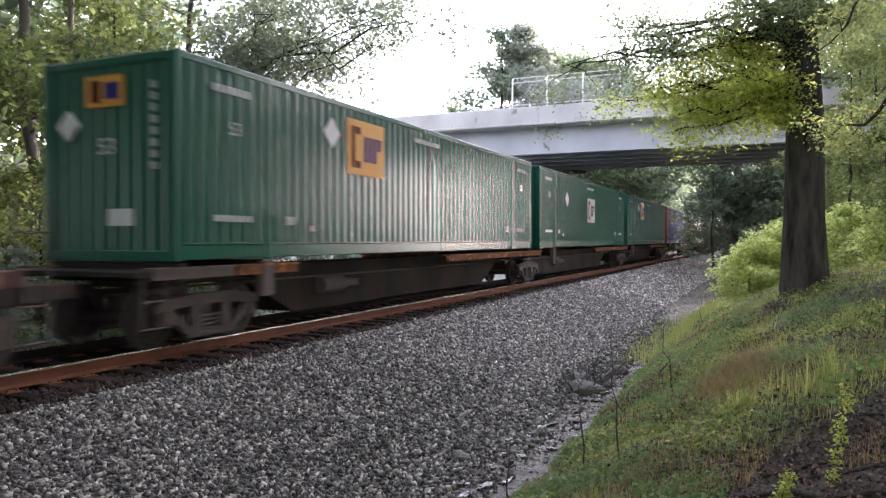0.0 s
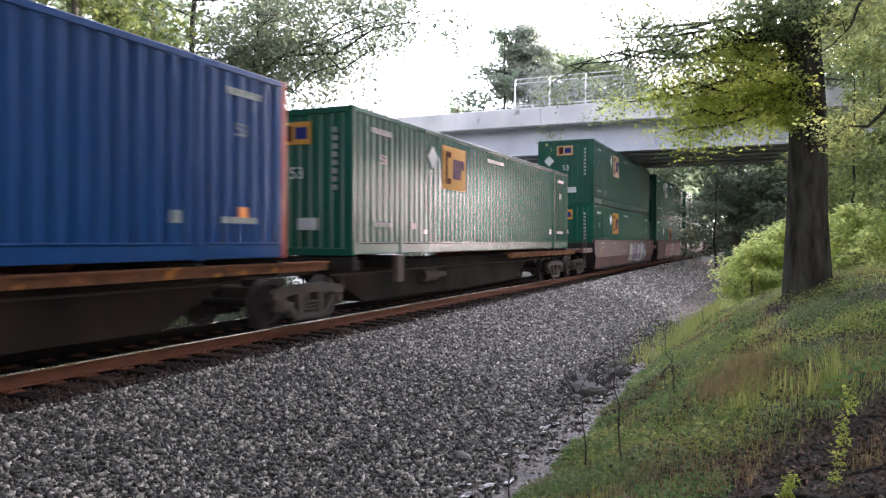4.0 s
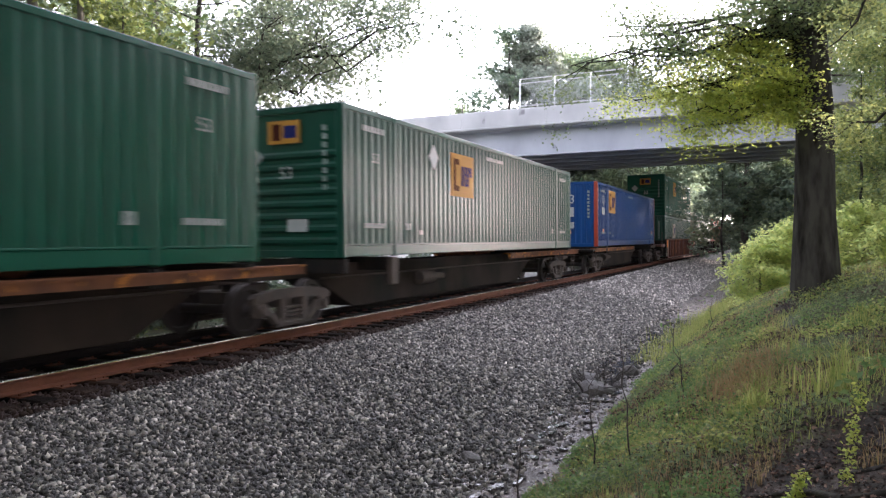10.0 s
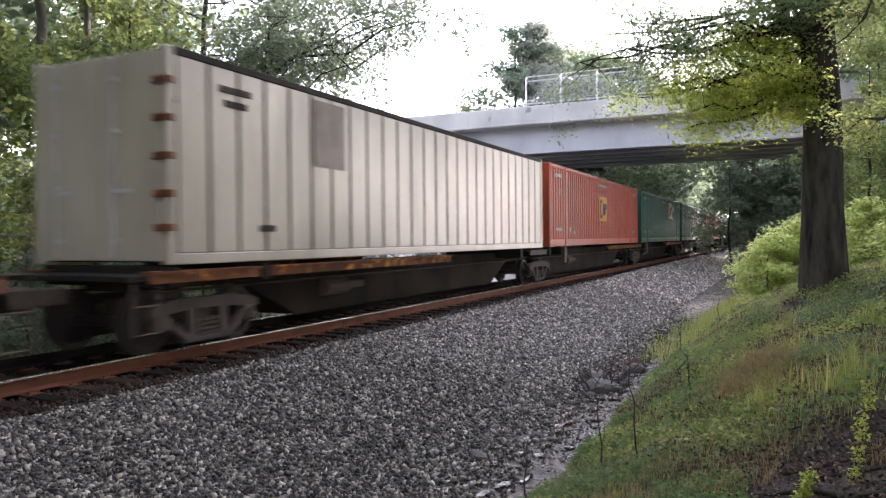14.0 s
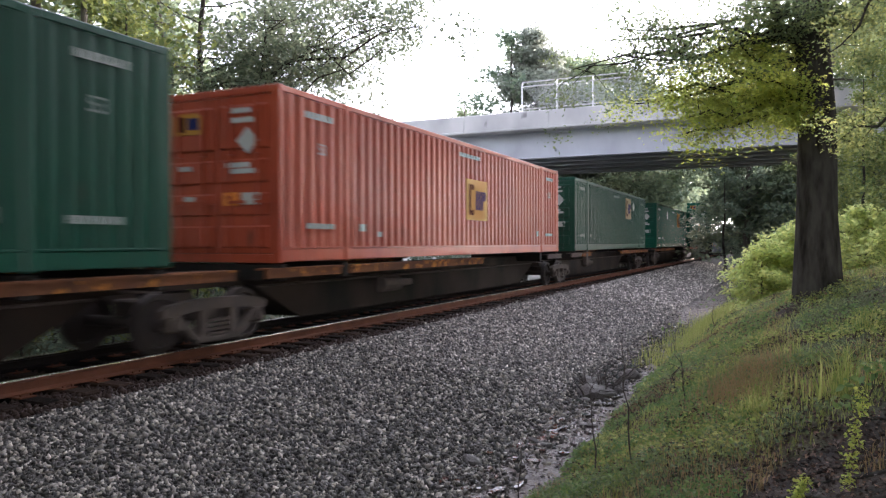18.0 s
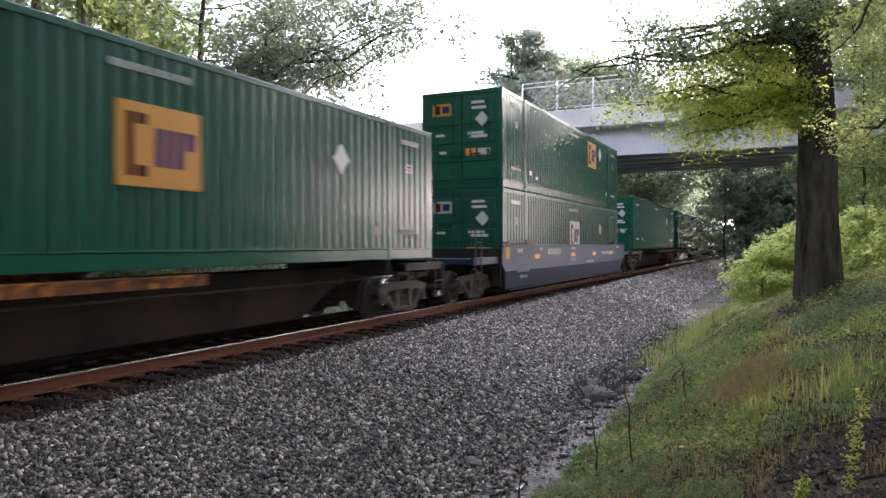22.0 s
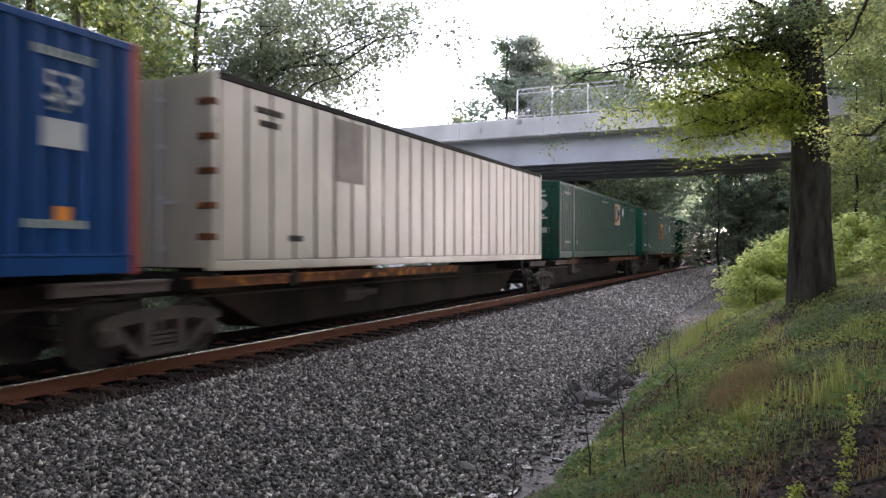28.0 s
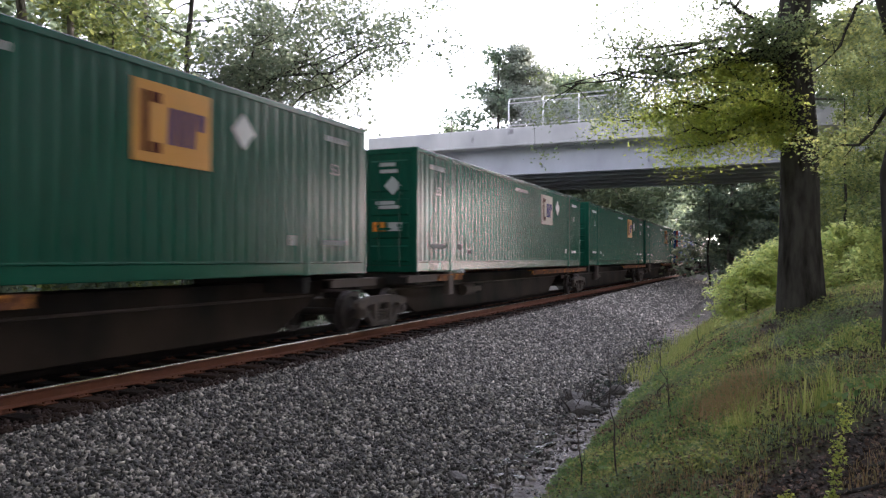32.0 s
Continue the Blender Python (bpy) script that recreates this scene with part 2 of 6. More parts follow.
# ---- mesh tools ----
class Shape:
    """Collects corners and faces of one mesh."""

    def __init__(self):
        self.v, self.f = [], []

    def add(self, verts, faces):
        k = len(self.v)
        self.v += [tuple(p) for p in verts]
        self.f += [tuple(i + k for i in q) for q in faces]
        return self

    def box(self, x0, y0, z0, x1, y1, z1):
        v = [(x, y, z) for x in (x0, x1) for y in (y0, y1) for z in (z0, z1)]
        return self.add(v, [(0, 1, 3, 2), (4, 6, 7, 5), (0, 4, 5, 1), (2, 3, 7, 6), (0, 2, 6, 4), (1, 5, 7, 3)])

    def cbox(self, x0, y0, z0, x1, y1, z1, c=0.01):
        """A box with bevelled edges."""
        lo, hi = (x0, y0, z0), (x1, y1, z1)
        idx, v = {}, []
        for sx in (0, 1):
            for sy in (0, 1):
                for sz in (0, 1):
                    s = (sx, sy, sz)
                    for a in range(3):
                        p = []
                        for k in range(3):
                            e = lo[k] if s[k] == 0 else hi[k]
                            p.append(e if k == a else e + (c if s[k] == 0 else -c))
                        idx[s, a] = len(v)
                        v.append(p)
        f = []
        for a in range(3):
            b1, b2 = [k for k in range(3) if k != a]
            for s in (0, 1):
                q = []
                for u, w in ((0, 0), (1, 0), (1, 1), (0, 1)):
                    key = [0, 0, 0]
                    key[a], key[b1], key[b2] = s, u, w
                    q.append(idx[tuple(key), a])
                f.append(tuple(q if (s == 1) == (a != 1) else q[::-1]))
            for u in (0, 1):
                for w in (0, 1):
                    k0, k1 = [0, 0, 0], [0, 0, 0]
                    k0[b1] = k1[b1] = u
                    k0[b2] = k1[b2] = w
                    k1[a] = 1
                    f.append((idx[tuple(k0), b1], idx[tuple(k1), b1], idx[tuple(k1), b2], idx[tuple(k0), b2]))
        for sx in (0, 1):
            for sy in (0, 1):
                for sz in (0, 1):
                    s = (sx, sy, sz)
                    f.append((idx[s, 0], idx[s, 1], idx[s, 2]))
        return self.add(v, f)

    def cyl(self, p, q, r0, r1=None, n=12, caps=True):
        p, q = Vector(p), Vector(q)
        r1 = r0 if r1 is None else r1
        d = (q - p).normalized()
        a = d.orthogonal().normalized()
        b = d.cross(a)
        v = [p + (a * math.cos(t) + b * math.sin(t)) * r0 for t in [2 * math.pi * i / n for i in range(n)]]
        v += [q + (a * math.cos(t) + b * math.sin(t)) * r1 for t in [2 * math.pi * i / n for i in range(n)]]
        f = [(i, (i + 1) % n, n + (i + 1) % n, n + i) for i in range(n)]
        if caps:
            f += [tuple(range(n - 1, -1, -1)), tuple(range(n, 2 * n))]
        return self.add(v, f)

    def prism(self, outline, axis, a, b):
        """An outline in the two other axes, carried along axis from a to b."""
        n = len(outline)
        put = {"x": lambda u, w, c: (c, u, w), "y": lambda u, w, c: (u, c, w), "z": lambda u, w, c: (u, w, c)}[axis]
        v = [put(u, w, a) for u, w in outline] + [put(u, w, b) for u, w in outline]
        f = [(i, (i + 1) % n, n + (i + 1) % n, n + i) for i in range(n)]
        return self.add(v, f + [tuple(range(n - 1, -1, -1)), tuple(range(n, 2 * n))])

    def lathe(self, profile, centre, axis_x=True, n=24):
        """Radius and offset pairs turned about the x axis through centre."""
        cx, cy, cz = centre
        v = [(cx + o, cy + r * math.cos(2 * math.pi * i / n), cz + r * math.sin(2 * math.pi * i / n)) for r, o in profile for i in range(n)]
        f = []
        for k in range(len(profile) - 1):
            f += [(k * n + i, k * n + (i + 1) % n, (k + 1) * n + (i + 1) % n, (k + 1) * n + i) for i in range(n)]
        return self.add(v, f)

    def mesh(self, name, mat, smooth=False):
        me = bpy.data.meshes.new(name)
        me.from_pydata(self.v, [], self.f)
        bm = bmesh.new()
        bm.from_mesh(me)
        bmesh.ops.recalc_face_normals(bm, faces=bm.faces)
        bm.to_mesh(me)
        bm.free()
        me.materials.append(mat)
        if smooth:
            me.polygons.foreach_set("use_smooth", [True] * len(me.polygons))
        return me


def bulk_mesh(name, verts, faces, mats, index=None, smooth=False):
    """A large mesh straight from arrays; faces all have the same number of corners."""
    me = bpy.data.meshes.new(name)
    verts, faces = np.asarray(verts, dtype=np.float32), np.asarray(faces, dtype=np.int32)
    k = faces.shape[1]
    me.vertices.add(len(verts))
    me.vertices.foreach_set("co", verts.ravel())
    me.loops.add(faces.size)
    me.loops.foreach_set("vertex_index", faces.ravel())
    me.polygons.add(len(faces))
    me.polygons.foreach_set("loop_start", np.arange(0, faces.size, k, dtype=np.int32))
    me.polygons.foreach_set("loop_total", np.full(len(faces), k, dtype=np.int32))
    for m in mats:
        me.materials.append(m)
    if index is not None:
        me.polygons.foreach_set("material_index", np.asarray(index, dtype=np.int32))
    if smooth:
        me.polygons.foreach_set("use_smooth", np.ones(len(faces), dtype=bool))
    me.update(calc_edges=True)
    me.validate()
    return me


def thing(name, label, category, group="", kind="", data=None):
    return tagged(new(name, data), label, category, group, kind)


def part(name, data, parent, label=""):
    ob = new(name, data)
    ob.parent = parent
    return tagged(ob, label) if label else ob


CACHE = {}


def cached(key, make):
    if key not in CACHE:
        CACHE[key] = make()
    return CACHE[key]


def lettering(key, text, height, mat, m):
    """Raised letters as a mesh, laid by the pose m."""
    def make():
        cu = bpy.data.curves.new(text, "FONT")
        cu.body, cu.size, cu.extrude, cu.resolution_u = text, height * 1.4, 0.002, 3
        cu.align_x, cu.align_y = "CENTER", "CENTER"
        ob = bpy.data.objects.new("lettering", cu)
        scene.collection.objects.link(ob)
        bpy.context.view_layer.update()
        me = bpy.data.meshes.new_from_object(ob)
        bpy.data.objects.remove(ob)
        me.transform(m)
        me.materials.clear()
        me.materials.append(mat)
        return me
    return cached(("text", key), make)


# ---- the train ----
TRACK = -8.625                  # x of the track's middle
LENGTH, WIDE, TALL = 16.15, 2.59, 2.905
HALF = WIDE / 2
DECK = 1.217                    # height of a flat-loaded container's floor
MOVING = []                     # things of the train, with their place along it and their height
WHEELS = []                     # wheelsets, with their thing's place and their own pose in it


def side_sheet(sign, mat, pitch, depth, y0, y1, z0, z1):
    """A corrugated side wall, its ribs upright."""
    s, y, k = Shape(), y0, 0
    xo, xi = sign * (HALF - 0.012), sign * (HALF - 0.012 - depth)
    pts = []
    count = max(1, round((y1 - y0) / pitch))
    step = (y1 - y0) / count
    for i in range(count):
        y = y0 + i * step
        pts += [(xi, y), (xi, y + 0.36 * step), (xo, y + 0.46 * step), (xo, y + 0.90 * step)]
    pts.append((xi, y1))
    v = [(x, y, z0) for x, y in pts] + [(x, y, z1) for x, y in pts]
    n = len(pts)
    s.add(v, [(i, i + 1, n + i + 1, n + i) for i in range(n - 1)])
    return s.mesh("side_sheet", mat)


def end_sheet(y, sign, mat, louvred):
    """A closed end wall; louvred ones have deep level ribs."""
    s = Shape()
    x0, x1 = -HALF + 0.16, HALF - 0.16
    if louvred:
        pts = [(y, 0.13)]
        for i in range(8):
            z = 0.24 + i * 0.235
            pts += [(y, z), (y - sign * 0.05, z + 0.05), (y - sign * 0.05, z + 0.11), (y, z + 0.16)]
        pts.append((y, TALL - 0.12))
        v = [(x0, p, z) for p, z in pts] + [(x1, p, z) for p, z in pts]
    else:
        pts = [(x0, y)]
        for i in range(9):
            x = x0 + 0.14 + i * (x1 - x0 - 0.28) / 8
            pts += [(x - 0.06, y), (x - 0.03, y - sign * 0.024), (x + 0.03, y - sign * 0.024), (x + 0.06, y)]
        pts.append((x1, y))
        v = [(x, p, 0.13) for x, p in pts] + [(x, p, TALL - 0.12) for x, p in pts]
    n = len(pts)
    s.add(v, [(i, i + 1, n + i + 1, n + i) for i in range(n - 1)])
    return s.mesh("end_sheet", mat)


def door_leaf(x0, x1, mat):
    return Shape().cbox(x0, 0.020, 0.16, x1, 0.065, TALL - 0.14, 0.008).mesh("door_leaf", mat)


def door_panel(x0, x1, z0, z1, mat):
    return Shape().prism([(0.019, z0), (-0.012, z0 + 0.03), (-0.012, z1 - 0.03), (0.019, z1)], "x", x0 + 0.07, x1 - 0.07).mesh("door_panel", mat)


def lock_rod(x, mat):
    s = Shape()
    s.cyl((x, -0.035, 0.10), (x, -0.035, TALL - 0.08), 0.019, n=8)
    for z in (0.30, 1.05, 1.80, 2.50):
        s.box(x - 0.05, -0.05, z, x + 0.05, 0.02, z + 0.06)
    s.box(x - 0.02, -0.06, 0.98, x + 0.34, -0.045, 1.03)
    return s.mesh("lock_rod", mat)


def plate(key, y, z, w, h, mat, diamond=False, x=HALF + 0.006):
    """A thin plate on the near side."""
    def make():
        if diamond:
            o = [(y, z - h / 2), (y + w / 2, z), (y, z + h / 2), (y - w / 2, z)]
        else:
            o = [(y - w / 2, z - h / 2), (y + w / 2, z - h / 2), (y + w / 2, z + h / 2), (y - w / 2, z + h / 2)]
        return Shape().prism(o, "x", x - 0.02, x).mesh("plate", mat)
    return cached(("plate", key, y, z, w, h, mat.name, diamond, x), make)


def end_plate(key, x, z, w, h, mat, diamond=False, y=-0.02):
    def make():
        if diamond:
            o = [(x, z - h / 2), (x + w / 2, z), (x, z + h / 2), (x - w / 2, z)]
        else:
            o = [(x - w / 2, z - h / 2), (x + w / 2, z - h / 2), (x + w / 2, z + h / 2), (x - w / 2, z + h / 2)]
        return Shape().prism(o, "y", y, y + 0.03).mesh("end_plate", mat)
    return cached(("end", key, x, z, w, h, mat.name, diamond, y), make)


def bars(key, y, z, w, h, mat, count=6, x=HALF + 0.006):
    """A line of writing too small to read, as a plain bar with gaps."""
    def make():
        step, lo, hi = w / count, z - h / 2, z + h / 2
        o = [(y - w / 2, lo), (y + w / 2, lo)]
        for i in range(count):
            a = y + w / 2 - i * step
            o += [(a, hi), (a - 0.72 * step, hi), (a - 0.72 * step, lo + 0.12 * h), (a - step, lo + 0.12 * h)]
        return Shape().prism(o[:-2] + [(o[-2][0], lo + 0.06 * h)], "x", x - 0.012, x).mesh("bar", mat)
    return cached(("bars", key, y, z, w, h, mat.name, x), make)


def emblem(holder, y, z, ground, w=1.42, h=1.06):
    """A coloured panel with blocks where the owner's device stands."""
    p = part("emblem_panel", plate("logo", y, z, w, h, ground), holder)
    a = y - w / 2
    x = HALF + 0.012

    def block(key, mat, outline):
        return cached(("emblem", key, y, z), lambda: Shape().prism([(a + u, z + v) for u, v in outline], "x", x - 0.004, x).mesh("emblem_block", mat))
    for k, (u, v, du, dv) in enumerate(((0.14, -0.40, 0.12, 0.80), (0.30, -0.40, 0.17, 0.14), (0.30, 0.26, 0.17, 0.14))):
        part("emblem_block", block(k, MAROON, [(u, v), (u + du, v), (u + du, v + dv), (u, v + dv)]), p, "dark maroon bar")
    for k, (u, lean) in enumerate(((0.60, 0.03), (0.78, 0.03), (0.96, 0.03))):
        part("emblem_block", block(10 + k, NAVY, [(u, -0.26), (u + 0.12, -0.26), (u + 0.12 + lean, 0.24), (u + lean, 0.24)]), p, "navy blue slanted bar")
    part("emblem_block", block(20, NAVY, [(1.16, 0.0), (1.28, 0.0), (1.30, 0.24), (1.16, 0.24)]), p, "navy blue block")


BIG_NUMBER = {197.11: (1.15,), 460.25: (LENGTH - 1.1,), 608.90: (LENGTH - 1.1,)}   # where blue containers bear a large number
NAMES = {GREEN: "green", GREEN_OLD: "weathered green", BLUE: "blue", RED: "faded red"}


def container(u, base, paint, end, logo_y=5.1, logo_z=2.1, logo=None, mark_y=3.85, mark_z=2.26, deck="spine car", pitch=0.27, depth=0.034, posts=None):
    """A 53-foot container. end: 'doors', 'ribs' or 'plain', the end that leads."""
    tone = NAMES[paint]
    last = {"doors": "corrugated container, doors leading,", "ribs": "corrugated container with ribbed nose", "plain": "corrugated container with smooth nose"}[end]
    c = thing("freight_container", tone + " " + last + " on a " + deck, "container", "train of containers")
    post = posts or paint
    k = (paint.name, pitch)
    for sign in (1, -1):
        for i, (y0, y1) in enumerate(((0.12, 1.93), (2.09, LENGTH - 2.09), (LENGTH - 1.93, LENGTH - 0.12))):
            part("side_sheet", cached(("side", k, sign, i), lambda: side_sheet(sign, paint, pitch, depth, y0, y1, 0.262, TALL - 0.115)), c)
        part("bottom_rail", cached(("brail", k, sign), lambda: Shape().cbox(sign * (HALF - 0.075), 0.10, 0.02, sign * (HALF - 0.012), LENGTH - 0.10, 0.235, 0.012).cbox(sign * (HALF - 0.07), 0.10, 0.236, sign * (HALF - 0.002), LENGTH - 0.10, 0.262, 0.004).mesh("bottom_rail", paint)), c)
        part("top_rail", cached(("trail", k, sign), lambda: Shape().cbox(sign * (HALF - 0.08), 0.10, TALL - 0.115, sign * (HALF - 0.004), LENGTH - 0.10, TALL - 0.012, 0.012).mesh("top_rail", paint)), c)
        for y in (0.0, LENGTH - 0.14):
            part("corner_post", cached(("post", post.name, sign, y), lambda: Shape().cbox(sign * (HALF - 0.17), y, 0.0, sign * HALF, y + 0.14, TALL, 0.015).mesh("corner_post", post)), c)
        for y in (1.93, LENGTH - 2.09):
            part("lifting_post", cached(("lift", k, sign, y), lambda: Shape().cbox(sign * (HALF - 0.12), y, 0.0, sign * (HALF + 0.020), y + 0.17, TALL - 0.02, 0.022).mesh("lifting_post", paint)), c)
    part("roof", cached(("roof", k), lambda: Shape().box(-HALF + 0.08, 0.14, TALL - 0.06, HALF - 0.08, LENGTH - 0.14, TALL - 0.02).mesh("roof", paint)), c)
    part("floor", cached("floor", lambda: Shape().box(-HALF + 0.08, 0.14, 0.04, HALF - 0.08, LENGTH - 0.14, 0.16).mesh("floor", UNDER)), c)
    for y in (0.01, LENGTH - 0.13):
        part("end_beam", cached(("beam", k, y), lambda: Shape().cbox(-HALF + 0.17, y, 0.0, HALF - 0.17, y + 0.12, 0.15, 0.01).mesh("end_beam", paint)), c)
        part("end_beam", cached(("beam2", k, y), lambda: Shape().cbox(-HALF + 0.17, y, TALL - 0.13, HALF - 0.17, y + 0.12, TALL, 0.01).mesh("end_beam", paint)), c)
    part("end_wall", cached(("back", k), lambda: end_sheet(LENGTH - 0.05, -1, paint, True)), c)
    if end == "doors":
        for x0, x1 in ((-HALF + 0.17, -0.012), (0.012, HALF - 0.17)):
            leaf = part("door", cached(("door", k, x0), lambda: door_leaf(x0, x1, paint)), c)
            for z0, z1 in ((0.24, 0.62), (0.78, 1.16), (1.32, 1.72), (1.88, 2.62)):
                part("door_panel", cached(("dp", k, x0, z0), lambda: door_panel(x0, x1, z0, z1, paint)), leaf)
            for x in (x0 + 0.28, x1 - 0.28):
                part("lock_rod", cached(("rod", x, paint.name), lambda: lock_rod(x, paint)), leaf)
        ez = -0.028
        part("data_plate", end_plate("o", 0.30, 1.06, 0.30, 0.22, ORANGE, y=ez), c, "orange data plate")
        part("data_plate", end_plate("w", 0.72, 1.06, 0.36, 0.20, WHITE, y=ez), c, "white data plate")
        part("placard", end_plate("d", 0.66, 2.02, 0.44, 0.44, WHITE, True, y=ez), c, "white diamond placard")
        for i, (x, z, w) in enumerate(((0.52, 2.52, 0.42), (0.56, 2.36, 0.46), (0.46, 1.62, 0.50), (0.56, 1.52, 0.6), (-0.70, 1.60, 0.30), (-0.60, 1.08, 0.22))):
            part("stencil_bar", end_plate(("s", i), x, z, w, 0.08, WHITE, y=ez), c, "white stencilled line")
        if logo:
            part("emblem_panel", end_plate("e", -0.62, 2.36, 0.62, 0.36, logo, y=ez), c)
            part("emblem_block", end_plate("e2", -0.76, 2.36, 0.16, 0.26, MAROON, y=ez - 0.004), c)
            part("emblem_block", end_plate("e3", -0.50, 2.36, 0.24, 0.20, NAVY, y=ez - 0.004), c)
    else:
        part("end_wall", cached(("nose", k, end), lambda: end_sheet(0.05, 1, paint, end == "ribs")), c)
        ez = -0.004
        if logo and paint is not BLUE:
            part("emblem_panel", end_plate("e", -0.05, 2.42, 0.74, 0.44, logo, y=ez), c)
            part("emblem_block", end_plate("e2", -0.22, 2.42, 0.20, 0.32, MAROON, y=ez - 0.004), c)
            part("emblem_block", end_plate("e3", 0.10, 2.42, 0.30, 0.24, NAVY, y=ez - 0.004), c)
        if paint is BLUE:
            part("length_number", lettering("blue53", "53", 0.40, WHITE, pose(0, ez - 0.002, 2.12, 90, 0, 0)), c, "large white painted 53")
            part("data_plate", end_plate("bo", 0.0, 0.66, 0.18, 0.18, ORANGE, y=-0.05), c, "orange data plate")
        else:
            part("length_number", lettering("end53", "53", 0.24, WHITE, pose(0, ez - 0.002, 1.62, 90, 0, 0)), c, "white painted 53")
            part("data_plate", end_plate("w", 0.25, 0.62, 0.46, 0.24, WHITE, y=ez), c, "white data plate")
            part("placard", end_plate("d", -0.78, 1.96, 0.46, 0.46, WHITE, True, y=ez), c, "white diamond placard")
        for i in range(8):
            part("stencil_bar", end_plate(("v", i), 0.88, 2.45 - i * 0.16, 0.09, 0.10, STENCIL, y=ez), c, "white stencilled mark")
    if logo:
        emblem(c, logo_y, logo_z, logo)
    if mark_y:
        part("placard", plate("d", mark_y, mark_z, 0.52, 0.56, WHITE, True), c, "white diamond placard")
    for i, (y, z, w, h, n) in enumerate(((1.10, 2.52, 0.95, 0.13, 7), (7.9, 2.56, 1.5, 0.11, 9), (1.15, 0.62, 0.95, 0.11, 8), (2.55, 0.62, 0.26, 0.16, 2), (LENGTH - 1.1, 2.52, 0.9, 0.12, 7), (LENGTH - 1.2, 0.60, 0.9, 0.11, 8), (LENGTH - 2.5, 0.62, 0.24, 0.2, 2), (3.2, 0.50, 0.20, 0.12, 1))):
        part("stencil_bar", bars(i, y, z, w * 0.9, h * 0.85, STENCIL, n), c, "white stencilled line")
    for y in (1.2, LENGTH - 1.15):
        part("length_number", lettering(("side53", y), "53", 0.20, STENCIL, pose(HALF + 0.004, y, 1.95, 90, 0, 90)), c, "white painted 53")
    if paint is BLUE:
        for y in BIG_NUMBER.get(u, ()):
            part("length_number", lettering(("big53", y), "53", 0.36, WHITE, pose(HALF + 0.004, y, 2.12, 90, 0, 90)), c, "large white painted 53")
            part("data_plate", plate(("bd", y), y, 1.62, 0.52, 0.32, WHITE), c, "white data plate")
        for y in (1.15, LENGTH - 1.1):
            part("data_plate", plate(("bo", y), y, 0.72, 0.20, 0.16, ORANGE), c, "orange data plate")
        for z, h in ((1.56, 0.42), (0.96, 0.28)):
            part("data_plate", end_plate(("bw", z), 0.0, z, 0.46, h, WHITE, y=-0.05), c, "white data plate")
    MOVING.append((c, u, base))
    return c


